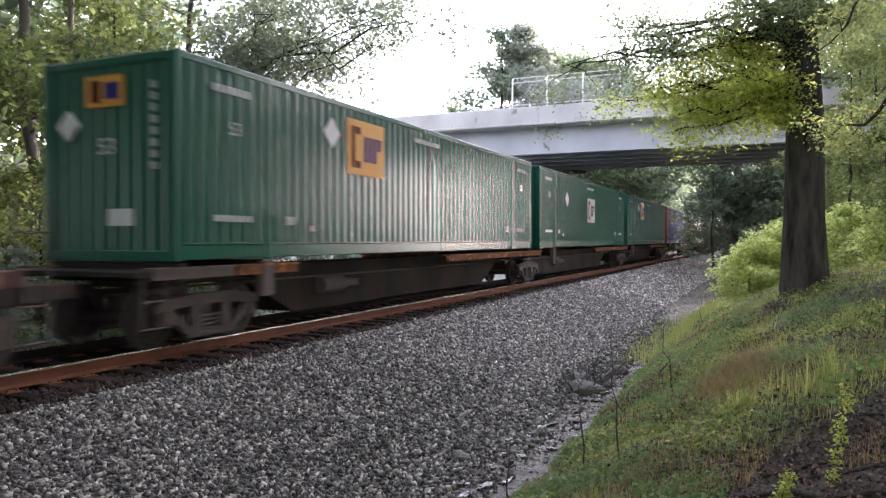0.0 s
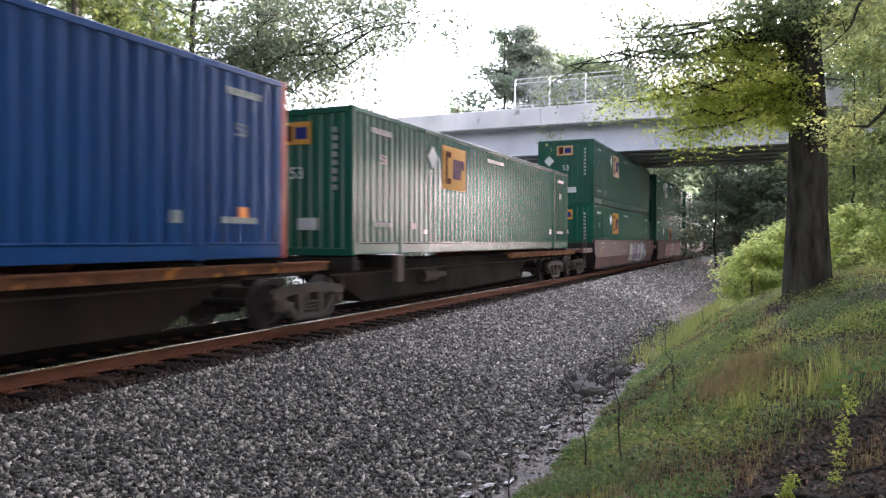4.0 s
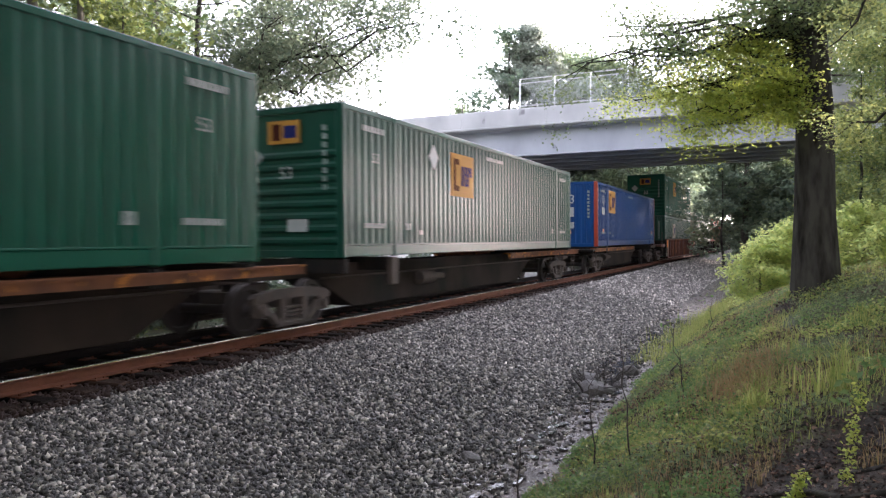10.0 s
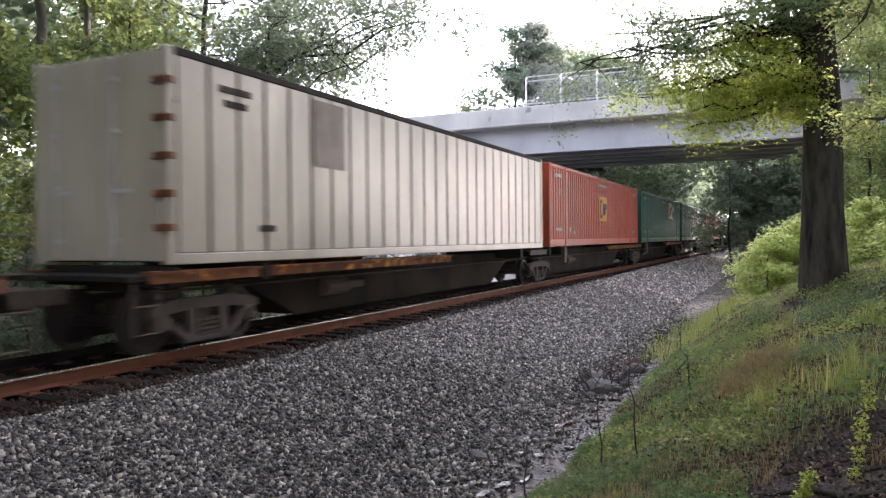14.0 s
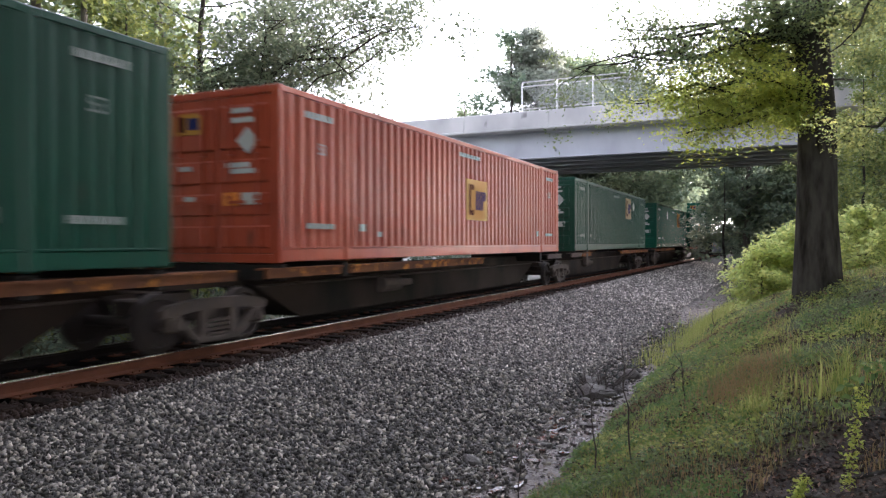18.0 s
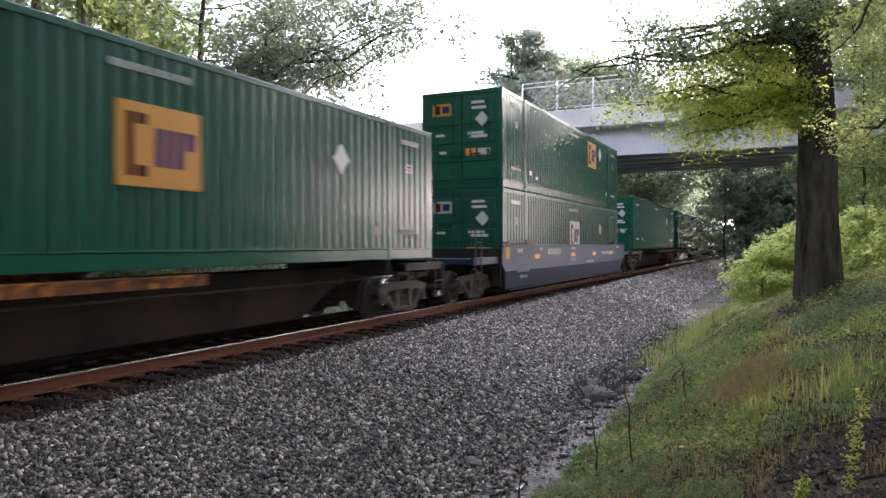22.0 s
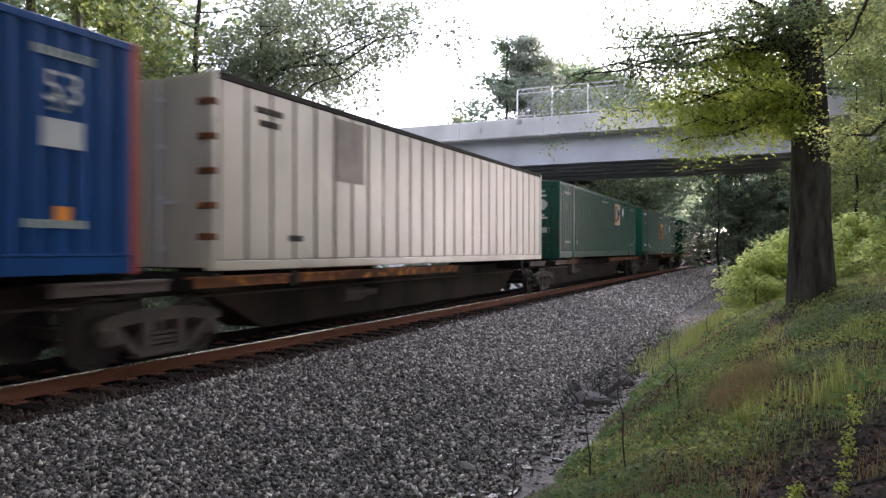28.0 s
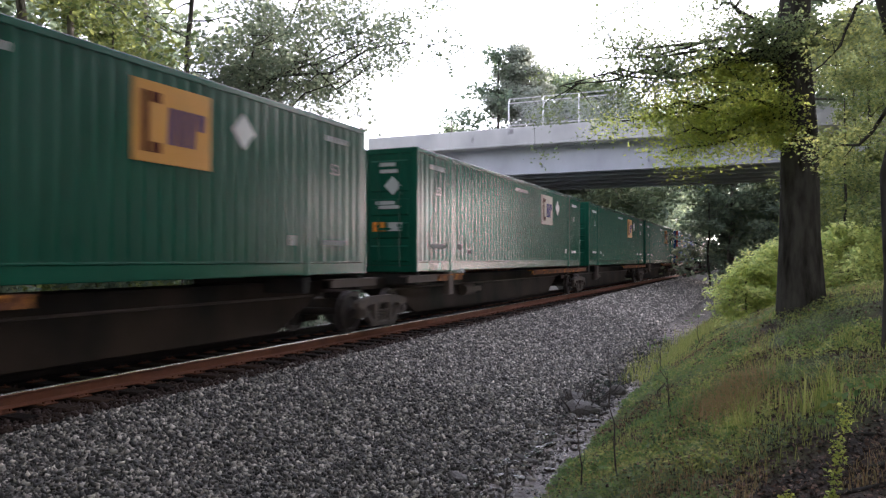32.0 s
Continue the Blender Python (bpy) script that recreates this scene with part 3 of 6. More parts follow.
def van_body(u, base):
    """A sheet-and-post trailer body with rusty ends."""
    c = thing("trailer_body", "white aluminium sheet-and-post trailer body on a spine car", "trailer", "train of containers")
    n = 26
    for sign in (1, -1):
        for i in range(n):
            y0, y1 = 0.16 + i * (LENGTH - 0.32) / n, 0.16 + (i + 1) * (LENGTH - 0.32) / n
            part("side_panel", cached(("vp", sign, i), lambda: Shape().cbox(sign * (HALF - 0.05), y0 + 0.035, 0.16, sign * (HALF - 0.012), y1 - 0.035, TALL - 0.11, 0.008).mesh("side_panel", WHITE_SHEET)), c)
            if i:
                part("side_post", cached(("vs", sign, i), lambda: Shape().box(sign * (HALF - 0.06), y0 - 0.036, 0.16, sign * (HALF - 0.026), y0 + 0.036, TALL - 0.11).mesh("side_post", SEAM)), c)
        part("bottom_rail", cached(("vb", sign), lambda: Shape().cbox(sign * (HALF - 0.09), 0.1, 0.0, sign * HALF, LENGTH - 0.1, 0.15, 0.012).mesh("bottom_rail", WHITE_SHEET)), c)
        part("top_rail", cached(("vt", sign), lambda: Shape().cbox(sign * (HALF - 0.09), 0.1, TALL - 0.11, sign * HALF, LENGTH - 0.1, TALL, 0.015).mesh("top_rail", SEAM)), c)
        for y in (0.0, LENGTH - 0.15):
            part("corner_post", cached(("vc", sign, y), lambda: Shape().cbox(sign * (HALF - 0.16), y, 0.0, sign * HALF, y + 0.15, TALL, 0.02).mesh("corner_post", WHITE_SHEET)), c)
    part("roof", cached("vroof", lambda: Shape().box(-HALF + 0.09, 0.15, TALL - 0.04, HALF - 0.09, LENGTH - 0.15, TALL - 0.01).mesh("roof", WHITE_SHEET)), c)
    part("floor", cached("vfloor", lambda: Shape().box(-HALF + 0.09, 0.15, 0.03, HALF - 0.09, LENGTH - 0.15, 0.14).mesh("floor", UNDER)), c)
    part("end_wall", cached("vback", lambda: end_sheet(LENGTH - 0.05, -1, WHITE_SHEET, False)), c)
    for x0, x1 in ((-HALF + 0.17, -0.012), (0.012, HALF - 0.17)):
        leaf = part("door", cached(("vdoor", x0), lambda: Shape().cbox(x0, 0.02, 0.05, x1, 0.06, TALL - 0.05, 0.01).mesh("door", WHITE_SHEET)), c)
        part("lock_rod", cached(("vrod", x0 + 0.3), lambda: lock_rod(x0 + 0.3, GALV)), leaf, "galvanised lock rod")
    for i, z in enumerate((0.45, 0.9, 1.4, 1.9, 2.4)):
        part("hinge", cached(("vh", i), lambda: Shape().cbox(HALF - 0.26, -0.03, z, HALF + 0.012, 0.10, z + 0.10, 0.01).mesh("hinge", LEDGE)), c, "rusty door hinge")
    part("sign_panel", plate("vlogo", 3.75, 2.15, 0.95, 1.15, FADED_SIGN, x=HALF + 0.002), c, "faded brownish panel")
    for i, (y, z, w) in enumerate(((1.3, 2.5, 0.7), (1.3, 2.3, 0.5), (2.0, 0.5, 0.4))):
        part("stencil_bar", bars(("v", i), y, z, w, 0.10, SEAM, 5, x=HALF + 0.002), c, "dark stencilled line")
    MOVING.append((c, u, base))


def wheelset(r):
    def make():
        s = Shape()
        s.cyl((-1.0, 0, 0), (1.0, 0, 0), 0.08, n=12)
        for g in (-1, 1):
            x = g * 0.7175
            prof = [(0.085, -0.10), (0.12, -0.09), (r - 0.09, -0.03), (r - 0.075, -0.07), (r + 0.028, -0.07), (r + 0.028, -0.04), (r, -0.028), (r - 0.004, 0.07), (r - 0.08, 0.07), (r - 0.10, 0.02), (0.13, 0.04), (0.10, 0.09), (0.085, 0.09)]
            s.lathe([(a, o * g) for a, o in prof], (x, 0, 0), n=20)
            for i in range(3):
                a = 2 * math.pi * i / 3
                s.cyl((g * 0.98, 0.05 * math.cos(a), 0.05 * math.sin(a)), (g * 1.02, 0.05 * math.cos(a), 0.05 * math.sin(a)), 0.018, n=6)
        return s.mesh("wheelset", WHEEL)
    return cached(("wheel", r), make)


def side_frame(sign):
    """A cast bogie side frame with its two windows, and springs set in a third."""
    def make():
        s = Shape()
        x0, x1 = sign * 0.94, sign * 1.07
        top = [(-1.08, 0.62), (-0.96, 0.68), (-0.45, 0.74), (0.45, 0.74), (0.96, 0.68), (1.08, 0.62), (1.08, 0.52), (0.78, 0.54), (0.40, 0.58), (-0.40, 0.58), (-0.78, 0.54), (-1.08, 0.52)]
        s.prism(top, "x", x0, x1)
        for g in (-1, 1):
            s.prism([(g * 0.98, 0.55), (g * 0.80, 0.56), (g * 0.36, 0.18), (g * 0.48, 0.16)], "x", x0, x1)
            s.prism([(g * 0.24, 0.58), (g * 0.38, 0.58), (g * 0.38, 0.14), (g * 0.24, 0.14)], "x", x0, x1)
            s.cbox(x0 - 0.01, g * 0.865 - 0.15, 0.30, x1 + sign * 0.01, g * 0.865 + 0.15, 0.56, 0.03)
            s.cyl((sign * 1.02, g * 0.865, 0.42), (sign * 1.13, g * 0.865, 0.42), 0.085, n=12)
        s.cbox(x0, -0.48, 0.10, x1, 0.48, 0.19, 0.02)
        return s.mesh("side_frame", BOGIE)
    return cached(("frame", sign), make)


def spring(sign, y):
    def make():
        s = Shape()
        for i in range(4):
            z = 0.20 + i * 0.065
            s.cyl((sign * 1.005, y, z), (sign * 1.005, y, z + 0.04), 0.068, n=10)
        return s.mesh("spring", BOGIE)
    return cached(("spring", sign, y), make)


def bogie(car, u, y, z_wheel=0.42, r=0.42):
    b = part("bogie", cached("bolster", lambda: Shape().cbox(-0.95, -0.18, 0.40, 0.95, 0.18, 0.66, 0.03).cbox(-0.3, -0.3, 0.66, 0.3, 0.3, 0.80, 0.02).mesh("bolster", BOGIE)), car, "dusty cast-steel bogie")
    b.location = (0, y, 0)
    for sign in (1, -1):
        part("side_frame", side_frame(sign), b)
        for sy in (-0.14, 0.0, 0.14):
            part("spring", spring(sign, sy), b)
    for g in (-0.865, 0.865):
        w = part("wheelset", wheelset(r), b)
        w.location = (0, g, z_wheel)
        WHEELS.append((w, u + y + g, g, z_wheel, r))


def coupler(car, y, sign):
    c = part("coupler", cached(("coup", sign), lambda: Shape().cbox(-0.09, 0, 0.72, 0.09, sign * 0.75, 0.94, 0.02).cbox(-0.16, sign * 0.6, 0.68, 0.16, sign * 0.95, 0.98, 0.04).mesh("coupler", BOGIE)), car)
    c.location = (0, y, 0)


def box_part(name, car, key, dims, mat, label=""):
    return part(name, cached(("bp", key, mat.name) + tuple(dims), lambda: Shape().cbox(*dims, min(0.012, (dims[3] - dims[0]) / 4)).mesh(name, mat)), car, label)


def ladder(car, y, x, z0, z1, rungs, mat):
    """Stiles and rungs of an end ladder, on both sides of a car."""
    for sign in (1, -1):
        a, e = sorted((sign * (x - 0.015), sign * (x + 0.015)))
        for q in (y, y + 0.41):
            box_part("ladder_stile", car, "stile", (a, q, z0, e, q + 0.035, z1), mat)
        for z in rungs:
            part("ladder_rung", cached(("rung", x, y, z, sign, mat.name), lambda: Shape().cyl((sign * x, y + 0.035, z), (sign * x, y + 0.41, z), 0.014, n=6).mesh("ladder_rung", mat)), car)


def spine_car(u, ledge, first, last, gap_front, gap_back):
    """One unit of a spine car. u: where its load begins. ledge: which side ledges it has. Joints share one bogie."""
    c = thing("spine_car", "black and rusty intermodal spine car carrying a container", "railcar", "railcars of the train")
    yf = 0.95 if first else -gap_front / 2
    yb = LENGTH - 0.95 if last else LENGTH + gap_back / 2
    part("centre_sill", cached(("sill", round(yf, 2), round(yb, 2)), lambda: Shape().prism(
        [(yf - 0.9, 0.84), (yf + 1.5, 0.84), (yf + 2.9, 0.17), (yb - 2.9, 0.17), (yb - 1.5, 0.84), (yb + 0.9, 0.84), (yb + 0.9, 1.08), (yf - 0.9, 1.08)], "x", -0.42, 0.42).mesh("centre_sill", SILL)), c, "grimy black centre sill")
    for y in (0.05, 1.92, LENGTH - 2.1, LENGTH - 0.25):
        box_part("bolster_arm", c, "arm", (-1.26, y, 0.92, 1.26, y + 0.2, 1.20), UNDER)
    bogie(c, u, yf)
    if last:
        bogie(c, u, yb)
        coupler(c, LENGTH + 0.6, 1)
    if first:
        coupler(c, -0.6, -1)

    def segment(y0, y1, mat=LEDGE, z0=0.98, z1=1.14):
        for sign in (1, -1):
            part("side_ledge", cached(("ledge", y0, y1, sign, mat.name, z0), lambda: Shape().prism(
                [(sign * 1.22, z0), (sign * 1.27, z0), (sign * 1.27, z1 - 0.03), (sign * 1.31, z1 - 0.03), (sign * 1.31, z1), (sign * 1.05, z1), (sign * 1.05, z1 - 0.03), (sign * 1.22, z1 - 0.03)], "y", y0, y1).mesh("side_ledge", mat)), c, "rusty orange side ledge")
    if ledge in ("F", "sF"):
        segment(-0.3, 1.85)
        segment(2.15, 8.9)
        segment(LENGTH - 1.2, LENGTH + 0.5, DUST)
    if ledge in ("R", "sR"):
        segment(LENGTH - 6.9, LENGTH + 1.25)
        if ledge == "sR":
            segment(-0.4, 1.2, DUST)
            segment(1.3, 2.8)
        for sign in (1, -1):
            part("pedestal", cached(("ped", sign), lambda: Shape().cbox(sign * 1.14, 1.86, 0.62, sign * 1.29, 2.16, 1.20, 0.02).mesh("pedestal", DUST)), c, "dusty tan pedestal")
    # hangers, hoses and brake gear below the sill
    part("brake_cylinder", cached("brake", lambda: Shape().cyl((0.5, 4.6, 0.62), (0.5, 5.4, 0.62), 0.17, n=14).cbox(0.3, 5.4, 0.55, 0.6, 6.0, 0.70, 0.02).mesh("brake_cylinder", BOGIE)), c)
    part("air_pipe", cached("pipe", lambda: Shape().cyl((0.42, 0.5, 0.80), (0.42, LENGTH - 0.5, 0.80), 0.022, n=8).mesh("air_pipe", BOGIE)), c)
    if first or last:
        y = -0.55 if first else LENGTH + 0.3
        ladder(c, y, 1.22, 0.32, 1.10, (0.34, 0.70), DUST)
        box_part("end_platform", c, "plat", (-1.24, y - 0.1, 1.02, 1.24, y + 0.6, 1.10), UNDER)
    MOVING.append((c, u, 0.0))
    return c


def well_x(z):
    """How far the well's side stands out at the height z: upright above, sloping in below."""
    return 1.50 - max(0.0, 0.78 - z) * 0.24


def well_car(u, paint, style, first, last, gap_front, gap_back, label):
    """A well car unit: deep sides between raised ends over the bogies."""
    c = thing("well_car", label, "railcar", "railcars of the train")
    xo = 1.50
    y0, y1 = -0.35, LENGTH + 0.35
    for sign in (1, -1):
        out = [(y0 - 0.3, 1.46), (y0 - 0.3, 1.05), (y0 + 0.02, 0.95), (y0 + 0.16, 0.62), (y0 + 0.28, 0.24), (y1 - 0.28, 0.24), (y1 - 0.16, 0.62), (y1 - 0.02, 0.95), (y1 + 0.3, 1.05), (y1 + 0.3, 1.46)]
        if style == "ribs":
            part("side_plate", cached(("well", paint.name, sign), lambda: Shape().prism(out, "x", sign * (xo - 0.03), sign * xo).mesh("side_plate", paint)), c)
        else:
            upper = [(y0 - 0.3, 1.46), (y0 - 0.3, 1.0), (y0 - 0.04, 0.78), (y1 + 0.04, 0.78), (y1 + 0.3, 1.0), (y1 + 0.3, 1.46)]
            part("side_plate", cached(("well", paint.name, sign), lambda: Shape().prism(upper, "x", sign * (xo - 0.03), sign * xo).mesh("side_plate", paint)), c)
            part("lower_side_plate", cached(("lowwell", paint.name, sign), lambda: Shape().add(
                [(sign * (well_x(z) - d), y, z) for d in (0, 0.03) for y, z in ((y0 - 0.04, 0.776), (y0 + 0.06, 0.62), (y0 + 0.26, 0.24), (y1 - 0.26, 0.24), (y1 - 0.06, 0.62), (y1 + 0.04, 0.776))],
                [(0, 1, 2, 3, 4, 5), (11, 10, 9, 8, 7, 6)] + [(i, (i + 1) % 6, 6 + (i + 1) % 6, 6 + i) for i in range(6)]).mesh("lower_side_plate", paint)), c, "inward-sloping lower side plate")
        if style != "ribs":
            for k, (a, e) in enumerate(((-0.25, 2.3), (LENGTH - 2.3, LENGTH + 0.25))):
                part("walkway", cached(("walk", sign, k), lambda: Shape().cbox(sign * 1.33, a, 1.585, sign * 1.60, e, 1.615, 0.006).box(sign * 1.40, a + 0.2, 1.54, sign * 1.46, a + 0.26, 1.585).box(sign * 1.40, e - 0.26, 1.54, sign * 1.46, e - 0.2, 1.585).mesh("walkway", DUST)), c, "dusty open-grid walkway plate")
        part("top_chord", cached(("chord", paint.name, sign), lambda: Shape().cbox(sign * (xo - 0.12), y0 - 0.3, 1.46, sign * (xo + 0.035), y1 + 0.3, 1.54, 0.012).mesh("top_chord", paint)), c)
        part("bottom_chord", cached(("bchord", paint.name, style, sign), lambda: Shape().cbox(sign * (xo - 0.26), y0 + 0.55, 0.18, sign * (xo - (0.0 if style == "ribs" else 0.10)), y1 - 0.55, 0.25, 0.012).mesh("bottom_chord", paint)), c)
        if style == "ribs":
            for i in range(19):
                y = 0.45 + i * (LENGTH - 0.9) / 18
                part("side_rib", cached(("rib", paint.name, sign, i), lambda: Shape().prism([(y - 0.05, 0.25), (y + 0.05, 0.25), (y + 0.085, 1.46), (y - 0.085, 1.46)], "x", sign * (xo + 0.001), sign * (xo + 0.11)).mesh("side_rib", paint)), c)
            for k, q in enumerate((y0 - 0.28, y1 + 0.04)):
                part("end_panel", cached(("yel", sign, k), lambda: Shape().cbox(sign * (xo + 0.001), q, 0.98, sign * (xo + 0.05), q + 0.24, 1.44, 0.01).mesh("end_panel", ORANGE)), c, "yellow-orange painted end panel")
            part("top_flange", cached(("flange", sign), lambda: Shape().cbox(sign * (xo - 0.02), y0 - 0.2, 1.45, sign * (xo + 0.13), y1 + 0.2, 1.50, 0.01).mesh("top_flange", LEDGE)), c, "orange rusty top flange")
        for i, y in enumerate((1.5, LENGTH - 1.9)):
            part("stacking_guide", cached(("guide", sign, i), lambda: Shape().cbox(sign * (xo - 0.06), y, 1.54, sign * (xo + 0.01), y + 0.4, 1.68, 0.02).mesh("stacking_guide", BOGIE)), c)
    for a, e in ((y0 - 0.28, y0 - 0.22), (y1 + 0.22, y1 + 0.28)):
        box_part("end_bulkhead", c, "bulk", (-1.44, a, 0.34, 1.44, e, 1.44), UNDER, "dark end bulkhead of the well")
    box_part("well_floor", c, "wf", (-1.4, 0.2, 0.18, 1.4, LENGTH - 0.2, 0.28), UNDER)
    yf = -1.55 if first else -gap_front / 2
    yb = LENGTH + 1.55 if last else LENGTH + gap_back / 2
    for name, a, b in (("end_deck", yf - (0.95 if first else 0.0), y0 - 0.3), ("end_deck", y1 + 0.3, yb + (0.95 if last else 0.0))):
        if b - a > 0.1:
            for piece, d in (("end_deck", (-1.30, a, 1.02, 1.30, b, 1.16)), ("end_sill", (-0.4, a, 0.72, 0.4, b, 1.01)), ("side_curb", (1.302, a, 1.00, 1.40, b, 1.20)), ("side_curb", (-1.40, a, 1.00, -1.302, b, 1.20))):
                part(piece, cached(("deck", paint.name, piece, round(a, 2), round(b, 2), d[0]), lambda: Shape().cbox(*d, 0.015).mesh(piece, UNDER if piece == "end_sill" else paint)), c)
    bogie(c, u, yf)
    if last:
        bogie(c, u, yb)
        coupler(c, yb + 0.9, 1)
    if first:
        coupler(c, yf - 0.9, -1)
    for y in ([yf - 0.85] if first else []) + ([yb + 0.8] if last else []):
        ladder(c, y, 1.41, 0.35, 2.0, (0.40, 0.80, 1.20, 1.60), BOGIE)
    x = xo + 0.006
    if style == "smooth":
        for i, (y, z, w, h, n) in enumerate(((1.0, 1.40, 0.9, 0.10, 6), (1.0, 1.24, 0.8, 0.07, 5), (6.3, 1.0, 1.5, 0.16, 7), (LENGTH - 1.0, 1.42, 0.9, 0.08, 6), (LENGTH - 1.2, 1.20, 0.5, 0.2, 2), (8.8, 1.32, 0.8, 0.08, 5), (3.6, 1.38, 0.5, 0.12, 2))):
            part("stencil_bar", bars(("w", i), y, z, w * 0.8, h * 0.8, STENCIL, n, x), c, "faded white stencilled line")
    if style == "blue":
        for i, (y, z, w, h, n) in enumerate(((4.5, 1.30, 2.0, 0.24, 9), (1.2, 0.75, 1.4, 0.10, 6), (1.2, 0.58, 0.9, 0.10, 3), (LENGTH - 3.2, 1.18, 3.2, 0.16, 18), (7.0, 1.40, 0.8, 0.10, 4), (7.0, 0.98, 0.9, 0.14, 4), (9.6, 0.86, 1.5, 0.10, 6), (3.0, 1.40, 0.3, 0.14, 2), (0.9, 1.36, 0.6, 0.14, 3), (LENGTH - 1.0, 1.42, 0.9, 0.10, 5))):
            part("stencil_bar", bars(("b", i), y, z, w * 0.8, h * 0.8, STENCIL, n, x), c, "white painted line")
        for i, y in enumerate((2.6, 7.0, 10.4, 13.6)):
            part("reflector_plate", plate(("r", i), y, 1.16, 0.55, 0.14, ORANGE, x=x), c, "yellow-orange reflector plate")
        part("placard", plate("yb", -0.2, 1.30, 0.34, 0.34, YELLOW, x=x), c, "yellow square plate")
    MOVING.append((c, u, 0.0))
    return c


def graffiti(car, seed, y0, y1, tones):
    """Sprayed shapes on a well side: rounded fields with dark rims, strokes and drips over a pale ground."""
    rng = random.Random(seed)
    layer = [0]

    def spray(outline, mat):
        """Lays an outline of (y, z) on the side, cut where the side bends."""
        layer[0] += 1
        off = 0.003 + 0.0005 * layer[0]
        outline = [(y, min(1.44, max(0.30, z))) for y, z in outline]
        for above in (True, False):
            cut = []
            for (ya, za), (yb, zb) in zip(outline, outline[1:] + outline[:1]):
                ia, ib = (za >= 0.78) == above, (zb >= 0.78) == above
                if ia:
                    cut.append((ya, za))
                if ia != ib:
                    cut.append((ya + (yb - ya) * (0.78 - za) / (zb - za), 0.78))
            if len(cut) > 2:
                s = Shape().add([(well_x(z) + off - d, y, z) for d in (0, 0.002) for y, z in cut],
                                [tuple(range(len(cut)))] + [(i, (i + 1) % len(cut), len(cut) + (i + 1) % len(cut), len(cut) + i) for i in range(len(cut))])
                part("sprayed_patch", s.mesh("sprayed_patch", mat), car, "sprayed graffiti patch")

    def blob(y, z, w, h, lean, rough=0.12, n=16):
        o = []
        for i in range(n):
            a = 2 * math.pi * i / n
            q = 1 + rng.uniform(-rough, rough)
            e = 1 / max(abs(math.cos(a)), abs(math.sin(a))) ** 0.45
            dz = h * q * e * math.sin(a)
            o.append((y + w * q * e * math.cos(a) + lean * dz, z + dz))
        return o

    def stroke(y, z, dy, dz, wide, bow):
        n = 7
        mid = [(y + dy * i / (n - 1) + bow * math.sin(math.pi * i / (n - 1)), z + dz * i / (n - 1)) for i in range(n)]
        return [(a - wide, b) for a, b in mid] + [(a + wide, b + wide * 0.4) for a, b in mid[::-1]]
    y = y0
    while y < y1:                                   # a ragged pale ground
        spray(blob(y, 0.86 + rng.uniform(-0.08, 0.08), 0.62, 0.46, 0.2, 0.2), SPRAY[tones[0]] if rng.random() < 0.6 else SPRAY[tones[1]])
        y += 0.8
    y = y0 + 0.2
    while y < y1 - 0.3:                             # fields with a dark rim
        w, h, lean = rng.uniform(0.26, 0.40), rng.uniform(0.36, 0.46), rng.uniform(-0.1, 0.45)
        z = 0.86 + rng.uniform(-0.08, 0.08)
        spray(blob(y, z, w * 1.16, h * 1.10, lean), SPRAY[tones[4]])
        spray(blob(y, z, w, h, lean), SPRAY[rng.choice(tones[:4])])
        spray(blob(y + w * 0.1, z + rng.choice((-0.16, 0.14)), w * 0.34, h * 0.24, lean), SPRAY[tones[4]])
        spray(stroke(y - w * 0.4, z - h * 0.5, w * 0.7, h * 1.1, 0.045, rng.uniform(-0.15, 0.15)), SPRAY[rng.choice(tones[:4])])
        y += w * 1.9
    for k in range(int((y1 - y0) * 3)):             # loose strokes
        spray(stroke(rng.uniform(y0 - 0.3, y1 + 0.2), rng.uniform(0.35, 0.9), rng.uniform(-0.3, 0.5), rng.uniform(0.15, 0.5), rng.uniform(0.015, 0.05), rng.uniform(-0.2, 0.2)), SPRAY[rng.choice(tones)])


SPRAY = {n: material("spray_" + n, c, 0.55, scale=4, amount=0.8) for n, c in (("white", (0.55, 0.54, 0.51)), ("mint", (0.45, 0.50, 0.44)), ("grey", (0.24, 0.23, 0.23)), ("pink", (0.50, 0.20, 0.19)), ("red", (0.40, 0.075, 0.06)),
         ("violet", (0.13, 0.13, 0.27)), ("cream", (0.46, 0.40, 0.31)), ("tan", (0.30, 0.22, 0.14)), ("slate", (0.055, 0.055, 0.055)))}

